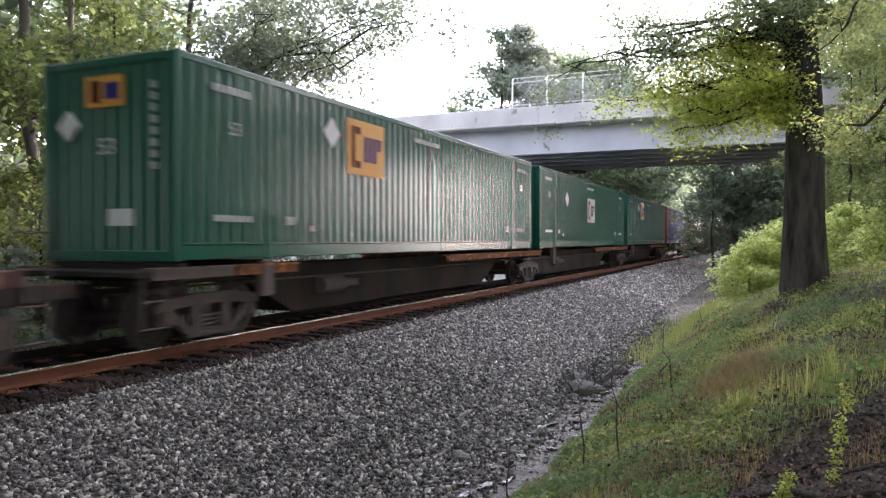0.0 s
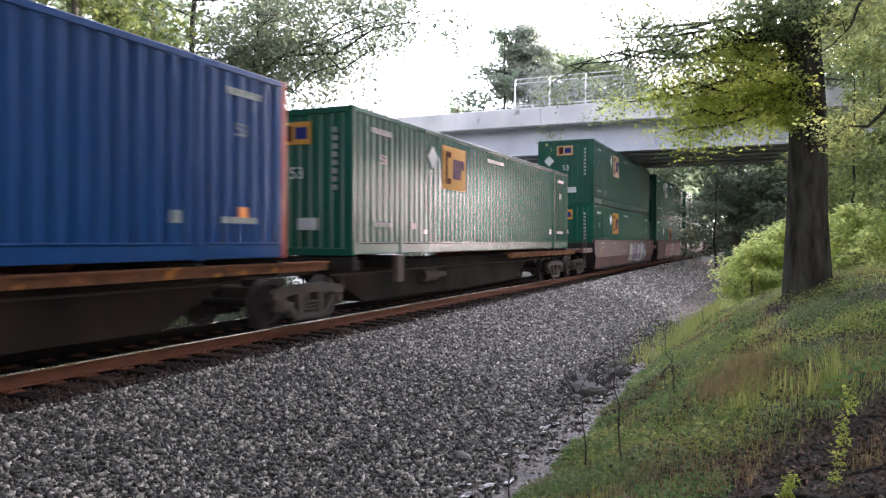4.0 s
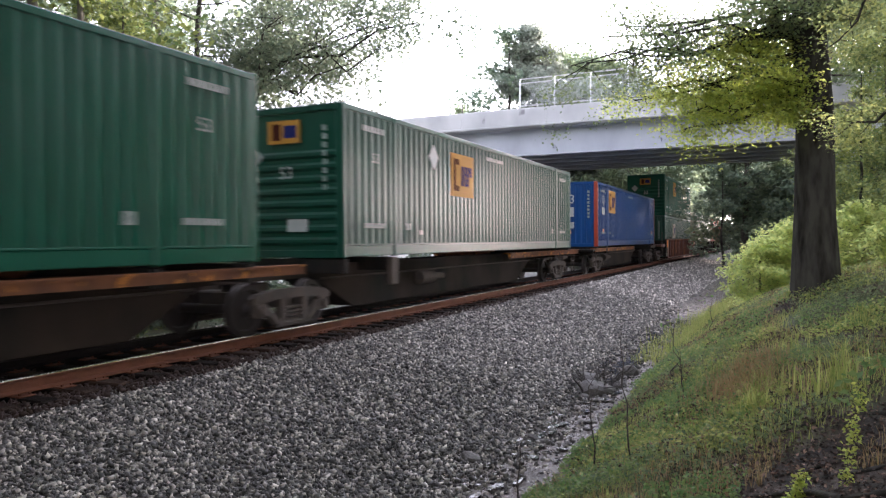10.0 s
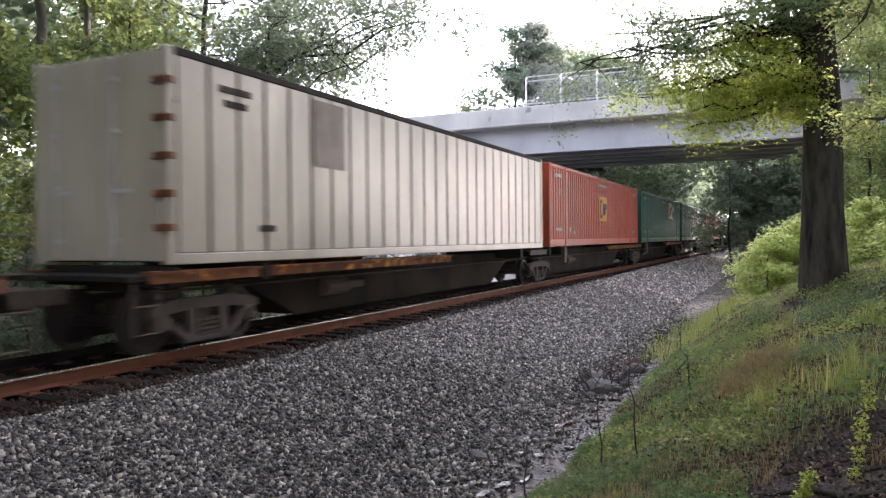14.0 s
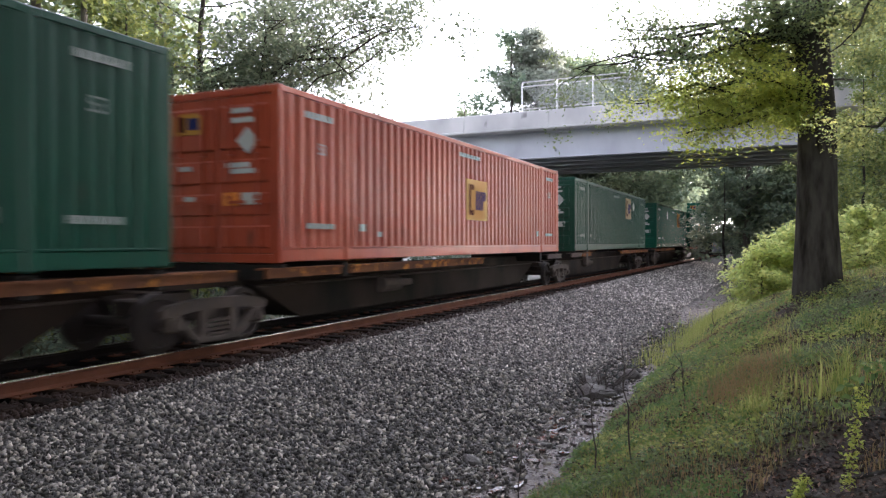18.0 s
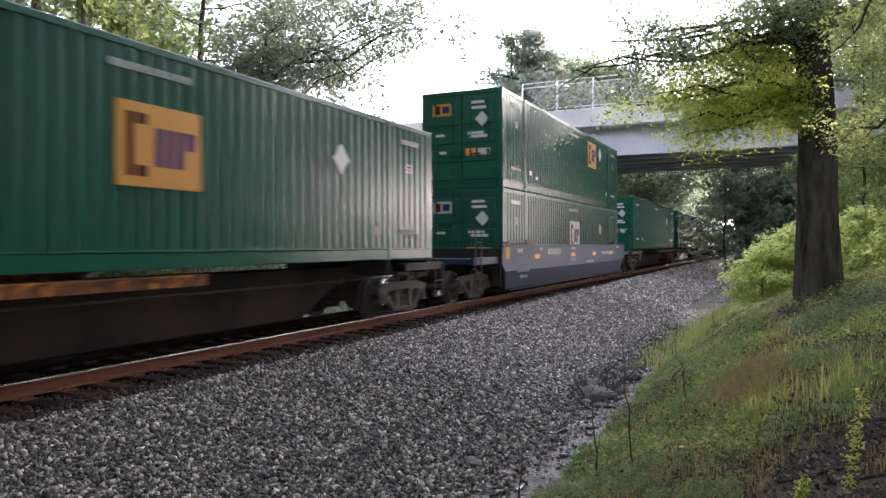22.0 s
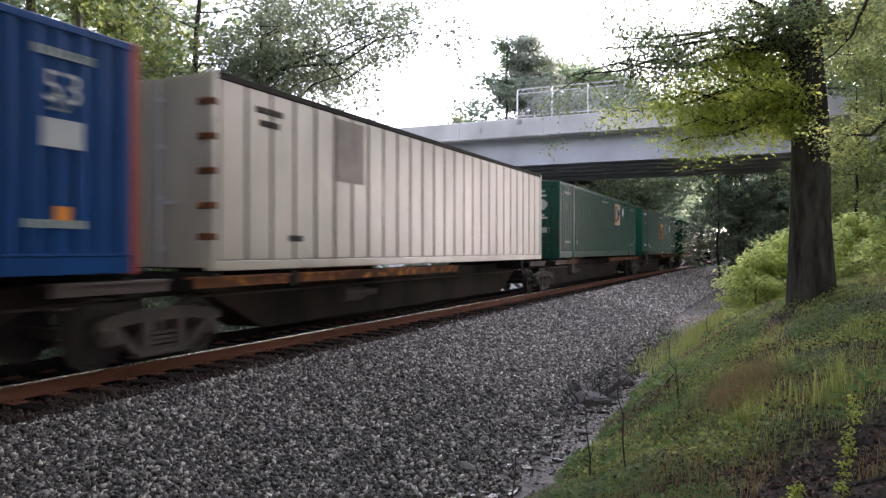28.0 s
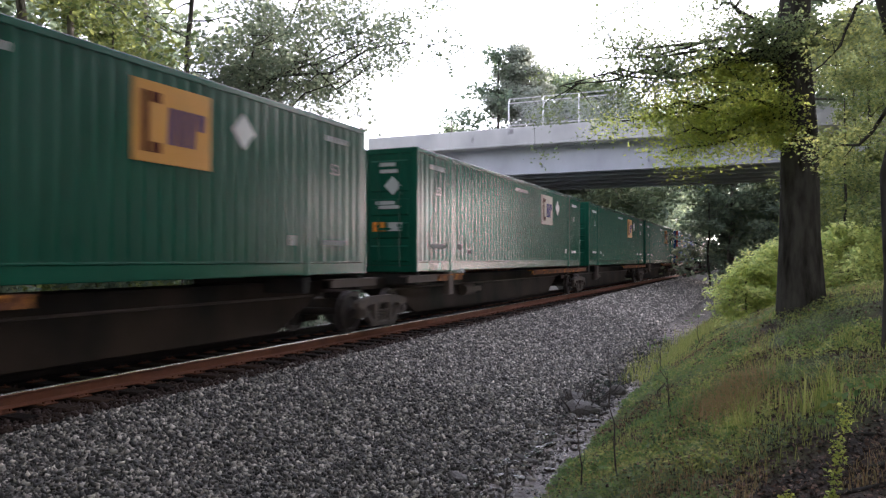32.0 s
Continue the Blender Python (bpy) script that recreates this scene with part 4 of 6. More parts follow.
# places of the loads along the train, and what each one is
BROWN = "brown-red three-unit well car with double-stacked containers"
N, D_, C_ = (5.1, 2.1, 3.85, 2.26), (10.95, 2.1, 12.4, 2.26), (8.06, 1.6, 12.35, 1.9)
FADED = material("faded_ochre_panel", (0.36, 0.22, 0.09), 0.5, dark=(0.20, 0.16, 0.08), scale=3, amount=0.9, bump=0.03)
LOADS = [
    ("well", -13.37, BROWN_WELL, [(GREEN, "plain", N, YELLOW), (GREEN, "plain", N, CREAM)], True),
    ("spine", 7.56, "sR", (GREEN, "plain", N, YELLOW)),
    ("spine", 24.69, "R", (GREEN, "plain", (8.06, 1.6, 3.8, 1.9), CREAM)),
    ("spine", 42.01, "R", (GREEN_OLD, "plain", (5.3, 2.1, 3.86, 2.24), FADED)),
    ("spine", 59.52, "R", (BLUE, "plain", (3.05, 2.1, 0, 0), YELLOW)),
    ("spine", 77.75, "R", (GREEN, "plain", (4.9, 2.1, 3.6, 2.26), YELLOW)),
    ("well", 98.45, BROWN_WELL, [(GREEN, "plain", N, YELLOW), (GREEN_OLD, "plain", N, FADED)], False),
    ("well", 117.89, BROWN_WELL, [(GREEN, "plain", (7.75, 1.6, 3.85, 1.9), YELLOW), (GREEN, "plain", N, CREAM)], False),
    ("well", 136.83, BROWN_WELL, [(GREEN, "plain", N, YELLOW), (GREEN_OLD, "plain", (5.3, 2.1, 3.85, 2.26), FADED)], True),
    ("spine", 157.76, "sR", (GREEN, "plain", (5.05, 2.1, 11.4, 2.24), YELLOW)),
    ("spine", 176.34, "R", (GREEN_OLD, "ribs", (5.6, 1.95, 3.9, 2.26), YELLOW)),
    ("spine", 197.11, "F", (BLUE, "plain", (3.1, 2.1, 0, 0), YELLOW)),
    ("well", 218.03, RUST_WELL, [(GREEN_OLD, "plain", (4.85, 1.85, 0, 0), CREAM), (GREEN, "ribs", (5.3, 2.1, 0, 0), YELLOW)], True),
    ("van", 238.99, "F"),
    ("spine", 255.95, "R", (RED, "doors", (8.02, 1.55, 0, 0), YELLOW)),
    ("spine", 273.26, "R", (GREEN_OLD, "doors", D_, FADED)),
    ("spine", 290.44, "R", (GREEN_OLD, "doors", D_, FADED)),
    ("spine", 308.88, "F", (RED, "doors", (8.4, 1.45, 0, 0), YELLOW)),
    ("spine", 327.39, "sR", (GREEN_OLD, "doors", D_, FADED)),
    ("spine", 347.97, "F", (GREEN, "doors", (11.0, 2.05, 4.9, 2.24), YELLOW)),
    ("spine", 366.60, "F", (GREEN, "doors", C_, YELLOW)),
    ("well", 387.48, BLUE_WELL, [(GREEN_OLD, "doors", (8.04, 1.6, 12.4, 1.9), CREAM), (GREEN, "doors", D_, YELLOW)], True),
    ("spine", 408.03, "sR", (GREEN, "doors", (10.95, 2.1, 12.5, 1.9), None)),
    ("spine", 426.44, "F", (GREEN, "doors", (4.5, 2.1, 12.4, 2.26), CREAM)),
    ("spine", 443.46, "F", (GREEN, "doors", D_, CREAM)),
    ("spine", 460.25, "F", (BLUE, "doors", (3.5, 2.1, 0, 0), YELLOW)),
    ("van", 477.70, "F"),
    ("spine", 496.17, "sR", (GREEN_OLD, "doors", D_, FADED)),
    ("spine", 514.75, "R", (GREEN, "doors", C_, YELLOW)),
    ("spine", 535.53, "F", (GREEN, "doors", D_, YELLOW)),
    ("spine", 554.05, "sR", (GREEN, "doors", D_, CREAM)),
    ("spine", 571.93, "R", (GREEN, "doors", D_, YELLOW)),
    ("spine", 589.13, "R", (GREEN, "doors", D_, YELLOW)),
    ("spine", 608.90, "F", (BLUE, "doors", (3.5, 2.1, 0, 0), YELLOW)),
    ("spine", 627.50, "R", (GREEN, "doors", D_, YELLOW)),
    ("spine", 646.10, "R", (GREEN_OLD, "doors", D_, CREAM)),
    ("spine", 664.70, "R", (GREEN, "doors", D_, YELLOW)),
    ("spine", 683.30, "R", (GREEN_OLD, "doors", D_, YELLOW)),
]


def load(u, base, spec, deck):
    paint, end, (ly, lz, my, mz), logo = spec
    wide = paint in (RED, BLUE)
    container(u, base, paint, end, ly, lz, logo, my, mz, deck, pitch=0.29 if wide else 0.255, depth=0.055 if wide else 0.044, posts=RED_POST if paint is BLUE else None)


for i, entry in enumerate(LOADS):
    kind, u = entry[0], entry[1]
    before = u - LOADS[i - 1][1] - LENGTH if i else 4.8
    after = LOADS[i + 1][1] - u - LENGTH if i + 1 < len(LOADS) else 2.4
    joined = lambda j: 0 <= j < len(LOADS) and (LOADS[j][0] == "well") == (kind == "well")
    first = before > 3.2 or not joined(i - 1) or i == 0
    last = after > 3.2 or not joined(i + 1)
    if kind == "well":
        style = {BROWN_WELL.name: "smooth", RUST_WELL.name: "ribs", BLUE_WELL.name: "blue"}[entry[2].name]
        if style == "smooth":
            first, last = not (joined(i - 1) and i > 1), not joined(i + 1)
        text = {"smooth": BROWN, "ribs": "rust-orange ribbed well car with double-stacked containers", "blue": "navy blue well car with painted lettering and double-stacked containers"}[style]
        car = well_car(u, entry[2], style, first, last, before, after, text)
        if style == "smooth":
            graffiti(car, i, *{0: (9.0, 15.0, ("white", "grey", "pink", "mint", "slate")), 6: (8.6, 13.4, ("mint", "white", "red", "violet", "grey")),
                               7: (4.0, 13.0, ("white", "pink", "cream", "red", "grey")), 8: (8.5, 14.8, ("cream", "tan", "cream", "white", "slate"))}[i])
            part("length_number", lettering("well53", "53", 0.30, FADED, pose(1.504, 0.55, 1.00, 90, 0, 90)), car, "pale painted 53")
        for k, spec in enumerate(entry[3]):
            load(u, 0.295 + k * (TALL + 0.012), spec, "well car" if k == 0 else "lower container")
    else:
        spine_car(u, entry[2], first, last, before, after)
        if kind == "van":
            van_body(u, DECK)
        else:
            load(u, DECK, entry[3], "spine car")


# ---- ground ----
def smooth_step(a, b, t):
    t = np.clip((t - a) / (b - a), 0, 1)
    return t * t * (3 - 2 * t)


def ground_z(x, y):
    """Height of the ground: track bed, ballast slope, ditch, grassy bank, wood floor and the bridge's embankments."""
    x, y = np.asarray(x, float), np.asarray(y, float)
    z = np.interp(x, [-16.5, -13.2, -11.4, -10.9, -6.75, -6.35, -3.3, -2.85, -2.2], [-0.75, -0.85, -0.42, -0.27, -0.27, -0.33, -0.95, -1.02, -1.0])
    slope = np.interp(y, [0, 5, 9, 13.6, 24, 45], [0.40, 0.43, 0.52, 0.75, 0.54, 0.42])
    run = np.maximum(x + 2.2, 0)
    rise = slope * run
    cap = np.interp(y, [0, 6, 13.6, 40], [1.15, 1.5, 2.3, 2.3])
    bank = cap * (1 - np.exp(-(rise / cap) - 0.55 * (rise / cap) ** 2))
    z = z + np.where(x > -2.2, bank, 0)
    z = z + np.where(x < -16.5, np.minimum((-16.5 - x) * 0.03, 1.0), 0)
    left = smooth_step(-13.6, -20.0, x) * smooth_step(24.5, 39, y) * (1 - smooth_step(56, 68, y)) * 8.3
    right = smooth_step(27.0, 35.0, x) * smooth_step(32, 41, y) * (1 - smooth_step(56, 68, y)) * 8.3
    z = np.maximum(z, np.where(x < -12, z + left, z)) + np.where(x > 2, right, 0)
    wave = 0.035 * np.sin(1.7 * x + 0.9 * y) + 0.03 * np.sin(2.9 * y - 1.3 * x) + 0.02 * np.sin(5.1 * x + 3.7 * y)
    return z + np.where((x > -2.2) | (x < -13), wave, 0.25 * wave * (x > -6.3))


def gz(x, y):
    return float(ground_z(x, y))


def ground_material():
    """Soil, stone dust, mud and grass, told apart by the lie of the land."""
    m = bpy.data.materials.new("ground")
    m.use_nodes = True
    n, l = m.node_tree.nodes, m.node_tree.links
    b = n["Principled BSDF"]
    co = n.new("ShaderNodeTexCoord")
    sep = n.new("ShaderNodeSeparateXYZ")
    l.new(co.outputs["Object"], sep.inputs[0])

    def noise_tex(scale, detail=8):
        t = n.new("ShaderNodeTexNoise")
        t.inputs["Scale"].default_value, t.inputs["Detail"].default_value = scale, detail
        l.new(co.outputs["Object"], t.inputs["Vector"])
        return t

    def mix(fac, a, c):
        x = n.new("ShaderNodeMix")
        x.data_type = "RGBA"
        l.new(fac, x.inputs["Factor"])
        for s, v in (("A", a), ("B", c)):
            if isinstance(v, tuple):
                x.inputs[s].default_value = (*v, 1)
            else:
                l.new(v, x.inputs[s])
        return x.outputs["Result"]

    def band(src, a, c):
        r = n.new("ShaderNodeMapRange")
        r.inputs["From Min"].default_value, r.inputs["From Max"].default_value = a, c
        l.new(src, r.inputs["Value"])
        return r.outputs[0]

    def wobble(src, amount, scale):
        t = noise_tex(scale)
        a = n.new("ShaderNodeMath")
        a.operation = "MULTIPLY_ADD"
        l.new(t.outputs["Fac"], a.inputs[0])
        a.inputs[1].default_value = amount
        l.new(src, a.inputs[2])
        s = n.new("ShaderNodeMath")
        s.operation = "SUBTRACT"
        l.new(a.outputs[0], s.inputs[0])
        s.inputs[1].default_value = amount / 2
        return s.outputs[0]

    gravel = mix(band(noise_tex(26).outputs["Fac"], 0.35, 0.65), (0.035, 0.032, 0.029), (0.105, 0.097, 0.088))
    mud = mix(band(noise_tex(3).outputs["Fac"], 0.35, 0.65), (0.060, 0.048, 0.041), (0.17, 0.14, 0.125))
    soil = mix(band(noise_tex(5).outputs["Fac"], 0.38, 0.62), (0.022, 0.016, 0.013), (0.062, 0.042, 0.032))
    green = mix(band(noise_tex(1.2).outputs["Fac"], 0.35, 0.65), (0.055, 0.080, 0.026), (0.105, 0.100, 0.045))
    turf = mix(band(noise_tex(0.9).outputs["Fac"], 0.58, 0.68), green, soil)
    x = wobble(sep.outputs["X"], 0.9, 2.2)
    skew = n.new("ShaderNodeMath")          # bare soil under the trees, near and to the right
    skew.operation = "MULTIPLY_ADD"
    l.new(wobble(sep.outputs["Y"], 2.0, 1.1), skew.inputs[0])
    skew.inputs[1].default_value = -1.07
    l.new(sep.outputs["X"], skew.inputs[2])
    turf = mix(band(skew.outputs[0], -6.9, -6.4), turf, soil)
    c = mix(band(x, -3.45, -3.15), gravel, mud)
    c = mix(band(x, -2.30, -2.0), c, turf)
    wood = mix(band(sep.outputs["X"], -15.2, -13.6), turf, c)
    l.new(wood, b.inputs["Base Color"])
    fine = noise_tex(34)
    bp = n.new("ShaderNodeBump")
    bp.inputs["Strength"].default_value, bp.inputs["Distance"].default_value = 0.6, 0.05
    l.new(fine.outputs["Fac"], bp.inputs["Height"])
    l.new(bp.outputs[0], b.inputs["Normal"])
    wet = n.new("ShaderNodeMix")
    wet.data_type = "FLOAT"
    l.new(band(x, -3.5, -3.2), wet.inputs["Factor"])
    wet.inputs["A"].default_value = 0.85
    l.new(band(noise_tex(4.5, 5).outputs["Fac"], 0.36, 0.74), wet.inputs["B"])
    dry = n.new("ShaderNodeMix")
    dry.data_type = "FLOAT"
    l.new(band(x, -2.3, -2.05), dry.inputs["Factor"])
    l.new(wet.outputs["Result"], dry.inputs["A"])
    dry.inputs["B"].default_value = 0.9
    l.new(dry.outputs["Result"], b.inputs["Roughness"])
    return m


def ground_sheet():
    xs = np.concatenate([np.array([-1500, -700, -300, -150, -90]), np.linspace(-60, -14, 40), np.linspace(-13.5, -10.5, 13), np.linspace(-10, -7, 7), np.linspace(-6.8, 4, 90), np.linspace(4.5, 16, 24), np.array([20, 28, 40, 60, 100, 200, 400, 800, 1500])])
    ys = np.concatenate([np.array([-1500, -600, -250, -120, -60, -30, -15]), np.linspace(-8, 30, 140), np.linspace(30.5, 72, 60), np.array([75, 80, 90, 105, 130, 170, 220, 300, 450, 700, 1100, 1600, 2500])])
    X, Y = np.meshgrid(xs, ys, indexing="ij")
    Z = ground_z(X, Y)
    v = np.stack([X.ravel(), Y.ravel(), Z.ravel()], 1)
    ny = len(ys)
    i, j = np.meshgrid(np.arange(len(xs) - 1), np.arange(ny - 1), indexing="ij")
    a = (i * ny + j).ravel()
    f = np.stack([a, a + ny, a + ny + 1, a + 1], 1)
    me = bulk_mesh("ground", v, f, [ground_material()], smooth=True)
    thing("ground", "grassy bank, muddy ditch and gravel track bed", "ground", kind="structure", data=me)


ground_sheet()


# ---- ballast, ties and rails ----
def stones(name, label, rng, x, y, size, lift=0.3, mat=None):
    """Many broken stones in one mesh: angular shards lying on the ground."""
    n = len(x)
    base = np.array([(1, 0, 0), (-1, 0, 0), (0, 1, 0), (0, -1, 0), (0, 0, 1), (0, 0, -1)], float)
    quads = np.array([(0, 2, 4), (2, 1, 4), (1, 3, 4), (3, 0, 4), (2, 0, 5), (1, 2, 5), (3, 1, 5), (0, 3, 5)])
    v = base[None] * rng.uniform(0.40, 0.78, (n, 6, 1)) + rng.uniform(-0.20, 0.20, (n, 6, 3))
    v = v * (size[:, None, None] * rng.uniform(0.6, 1.25, (n, 1, 3)))
    q = rng.normal(size=(n, 4))
    q /= np.linalg.norm(q, axis=1)[:, None]
    w, a, b, c = q.T
    R = np.stack([np.stack([1 - 2 * (b * b + c * c), 2 * (a * b - c * w), 2 * (a * c + b * w)], 1),
                  np.stack([2 * (a * b + c * w), 1 - 2 * (a * a + c * c), 2 * (b * c - a * w)], 1),
                  np.stack([2 * (a * c - b * w), 2 * (b * c + a * w), 1 - 2 * (a * a + b * b)], 1)], 1)
    v = np.einsum("nij,nkj->nki", R, v)
    z = ground_z(x, y) + size * lift * rng.uniform(0.2, 1.0, n)
    v += np.stack([x, y, z], 1)[:, None]
    f = quads[None] + (np.arange(n) * 6)[:, None, None]
    me = bulk_mesh(name, v.reshape(-1, 3), f.reshape(-1, 3), [mat or STONE])
    return thing(name, label, "ballast", kind="stuff", data=me)


rng = np.random.default_rng(4)
NEAR = 78000
y = 3.2 + 24.0 * rng.random(NEAR) ** 1.5
stones("ballast_stones", "wet grey crushed-stone ballast beside the track", rng, -7.25 + (4.35 - np.interp(y, [6, 9, 12, 16, 24], [0.0, 0.05, 0.22, 0.42, 0.5])) * rng.random(NEAR) + rng.normal(0, 0.13, NEAR), y, rng.uniform(0.032, 0.066, NEAR) * (0.85 + 0.02 * y))
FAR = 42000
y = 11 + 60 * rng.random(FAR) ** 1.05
stones("ballast_stones", "grey crushed-stone ballast further along the track, paled by painted sheen", rng, -7.25 + 3.85 * rng.random(FAR), y, rng.uniform(0.035, 0.062, FAR) * (0.8 + 0.022 * y), mat=STONE_SHEEN)
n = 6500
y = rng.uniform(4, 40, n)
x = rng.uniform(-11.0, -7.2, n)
stones("ballast_stones", "dark brown ballast between the ties", rng, x, y, rng.uniform(0.05, 0.09, n), 0.2, STONE_RUST)
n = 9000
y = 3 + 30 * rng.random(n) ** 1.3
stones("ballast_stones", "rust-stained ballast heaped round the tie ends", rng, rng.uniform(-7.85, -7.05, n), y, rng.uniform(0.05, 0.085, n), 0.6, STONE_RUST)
n = 4200
stones("ditch_stones", "stray stones in the muddy ditch", rng, rng.normal(-2.85, 0.30, n), rng.uniform(4, 24, n), rng.uniform(0.02, 0.07, n), 0.2)


def track():
    t = thing("railway_track", "rusty rails on dark creosoted wooden ties in ballast", "track", kind="structure")
    for sign in (1, -1):
        x = TRACK + sign * 0.7535
        o = [(x - 0.07, -0.172), (x + 0.07, -0.172), (x + 0.07, -0.160), (x + 0.012, -0.135), (x + 0.010, -0.045), (x + 0.036, -0.035), (x + 0.036, -0.012), (x - 0.036, -0.012), (x - 0.036, -0.035), (x - 0.010, -0.045), (x - 0.012, -0.135), (x - 0.07, -0.160)]
        r = part("rail", Shape().prism(o, "y", -80, 420).mesh("rail", RAIL if sign == 1 else RAIL_BLACK), t)
        part("rail_head", Shape().prism([(x - 0.034, -0.012), (x + 0.034, -0.012), (x + 0.030, -0.001), (x - 0.030, -0.001)], "y", -80, 420).mesh("rail_head", RAIL_TOP), r, "polished running surface")
    tie = Shape().cbox(-1.30, -0.115, -0.36, 1.30, 0.115, -0.182, 0.02).mesh("tie", TIE)
    tie_plate = Shape()
    for g in (-0.7535, 0.7535):
        tie_plate.cbox(g - 0.17, -0.10, -0.183, g + 0.17, 0.10, -0.166, 0.004)
        for dx in (-0.12, 0.12):
            for dy in (-0.06, 0.06):
                tie_plate.cbox(g + dx - 0.012, dy - 0.012, -0.168, g + dx + 0.012, dy + 0.012, -0.140, 0.003)
    tie_plate = tie_plate.mesh("tie_plates", RAIL)
    r = random.Random(3)
    for i in range(130):
        o = part("tie", tie, t)
        o.location = (TRACK + r.uniform(-0.05, 0.05), 1.0 + i * 0.5 + r.uniform(-0.03, 0.03), r.uniform(-0.012, 0.006))
        o.rotation_euler = (0, 0, r.uniform(-0.025, 0.025))
        p = part("tie_plates", tie_plate, o)
    rest = Shape()
    for i in range(300):
        y = 66 + i * 0.5
        rest.box(TRACK - 1.3, y - 0.11, -0.36, TRACK + 1.3, y + 0.11, -0.182)
    tagged(part("far_ties", rest.mesh("far_ties", TIE), t), kind="stuff")


track()


# ---- bridge ----
def bridge():
    b = thing("road_bridge", "grey concrete and steel road bridge with a chain-link fence", "bridge", kind="structure")
    y0, y1, x0, x1 = 41.5, 53.5, -23.6, 38.0
    part("deck_slab", Shape().cbox(x0, y0 - 0.05, 8.22, x1, y1 + 0.05, 8.48, 0.02).mesh("deck_slab", CONCRETE), b)
    xs = [x0, -17.75, -12.4, -6.2, 0.0, 6.2, 12.4, 18.6, 24.8, 31.0, x1]
    for k, y in enumerate((y0 - 0.12, y1 - 0.2)):
        for a, c in zip(xs, xs[1:]):
            part("parapet_section", Shape().prism([(y - 0.03, 8.27), (y + 0.36, 8.27), (y + 0.36, 8.36), (y + 0.34, 8.38), (y + 0.34, 9.29), (y + 0.30, 9.35), (y + 0.05, 9.35), (y, 9.29), (y, 8.38), (y - 0.03, 8.36)], "x", a + 0.012, c - 0.012).mesh("parapet_section", CONCRETE), b)
        part("parapet_core", Shape().box(x0 + 0.02, y + 0.06, 8.42, x1 - 0.02, y + 0.28, 9.26).mesh("parapet_core", CONCRETE), b)
    for k, y in enumerate((42.35, 44.4, 46.6, 48.8, 51.0, 52.6)):
        g = part("girder", Shape().box(x0 + 0.6, y - 0.012, 6.70, x1 - 0.6, y + 0.012, 8.22).mesh("girder", GIRDER), b, "grey painted plate girder")
        part("girder_flange", Shape().cbox(x0 + 0.6, y - 0.24, 6.61, x1 - 0.6, y + 0.24, 6.69, 0.008).mesh("girder_flange", GIRDER), g)
        part("girder_flange", Shape().cbox(x0 + 0.6, y - 0.2, 8.16, x1 - 0.6, y + 0.2, 8.20, 0.008).mesh("girder_flange", GIRDER), g)
    for x in (-18.4, -12.2, -6.0, 0.2, 6.4, 12.6, 18.8, 25.0, 31.2):
        part("cross_frame", Shape().box(x - 0.02, 42.0, 7.0, x + 0.02, 53.0, 7.2).box(x - 0.02, 42.0, 7.8, x + 0.02, 53.0, 8.0).mesh("cross_frame", GIRDER), b)
    for a, c in ((x0, x0 + 1.2), (x1 - 1.2, x1)):
        part("abutment", Shape().cbox(a, y0 + 0.1, 3.5, c, y1 - 0.1, 8.2, 0.03).mesh("abutment", CONCRETE), b)
    # slope paving under both ends, in slabs
    for i in range(6):
        for j in range(5):
            for side in (0, 1):
                if side == 0:
                    p = [(-13.9 - i * 1.45, 42.0 + j * 2.1), (-13.9 - (i + 1) * 1.45 + 0.03, 42.0 + (j + 1) * 2.1 - 0.03)]
                else:
                    p = [(27.5 + i * 1.4, 42.0 + j * 2.1), (27.5 + (i + 1) * 1.4 - 0.03, 42.0 + (j + 1) * 2.1 - 0.03)]
                (xa, ya), (xb, yb) = p
                za, zb = gz(xa, 47) + 0.10, gz(xb, 47) + 0.10
                part("paving_slab", Shape().add([(xa, ya, za), (xb, ya, zb), (xb, yb, zb), (xa, yb, za), (xa, ya, za - 0.12), (xb, ya, zb - 0.12), (xb, yb, zb - 0.12), (xa, yb, za - 0.12)],
                     [(0, 1, 2, 3), (4, 7, 6, 5), (0, 4, 5, 1), (1, 5, 6, 2), (2, 6, 7, 3), (3, 7, 4, 0)]).mesh("paving_slab", PAVING), b, "pale concrete paving slab")
    for i in range(8):
        for j in range(10):
            xa, ya = -21.6 + 0.98 * i, 26.0 + 1.5 * j
            xb, yb = xa + 0.95, ya + 1.47
            q = [(xa, ya), (xb, ya), (xb, yb), (xa, yb)]
            z = [gz(*p) + 0.09 for p in q]
            part("paving_slab", Shape().add([(*p, h) for p, h in zip(q, z)] + [(*p, h - 0.12) for p, h in zip(q, z)],
                 [(0, 1, 2, 3), (4, 7, 6, 5), (0, 4, 5, 1), (1, 5, 6, 2), (2, 6, 7, 3), (3, 7, 4, 0)]).mesh("paving_slab", PAVING), b, "pale concrete paving slab")
    f = thing("bridge_fence", "galvanised chain-link safety fence with curved top on a bridge parapet", "fence", kind="structure")
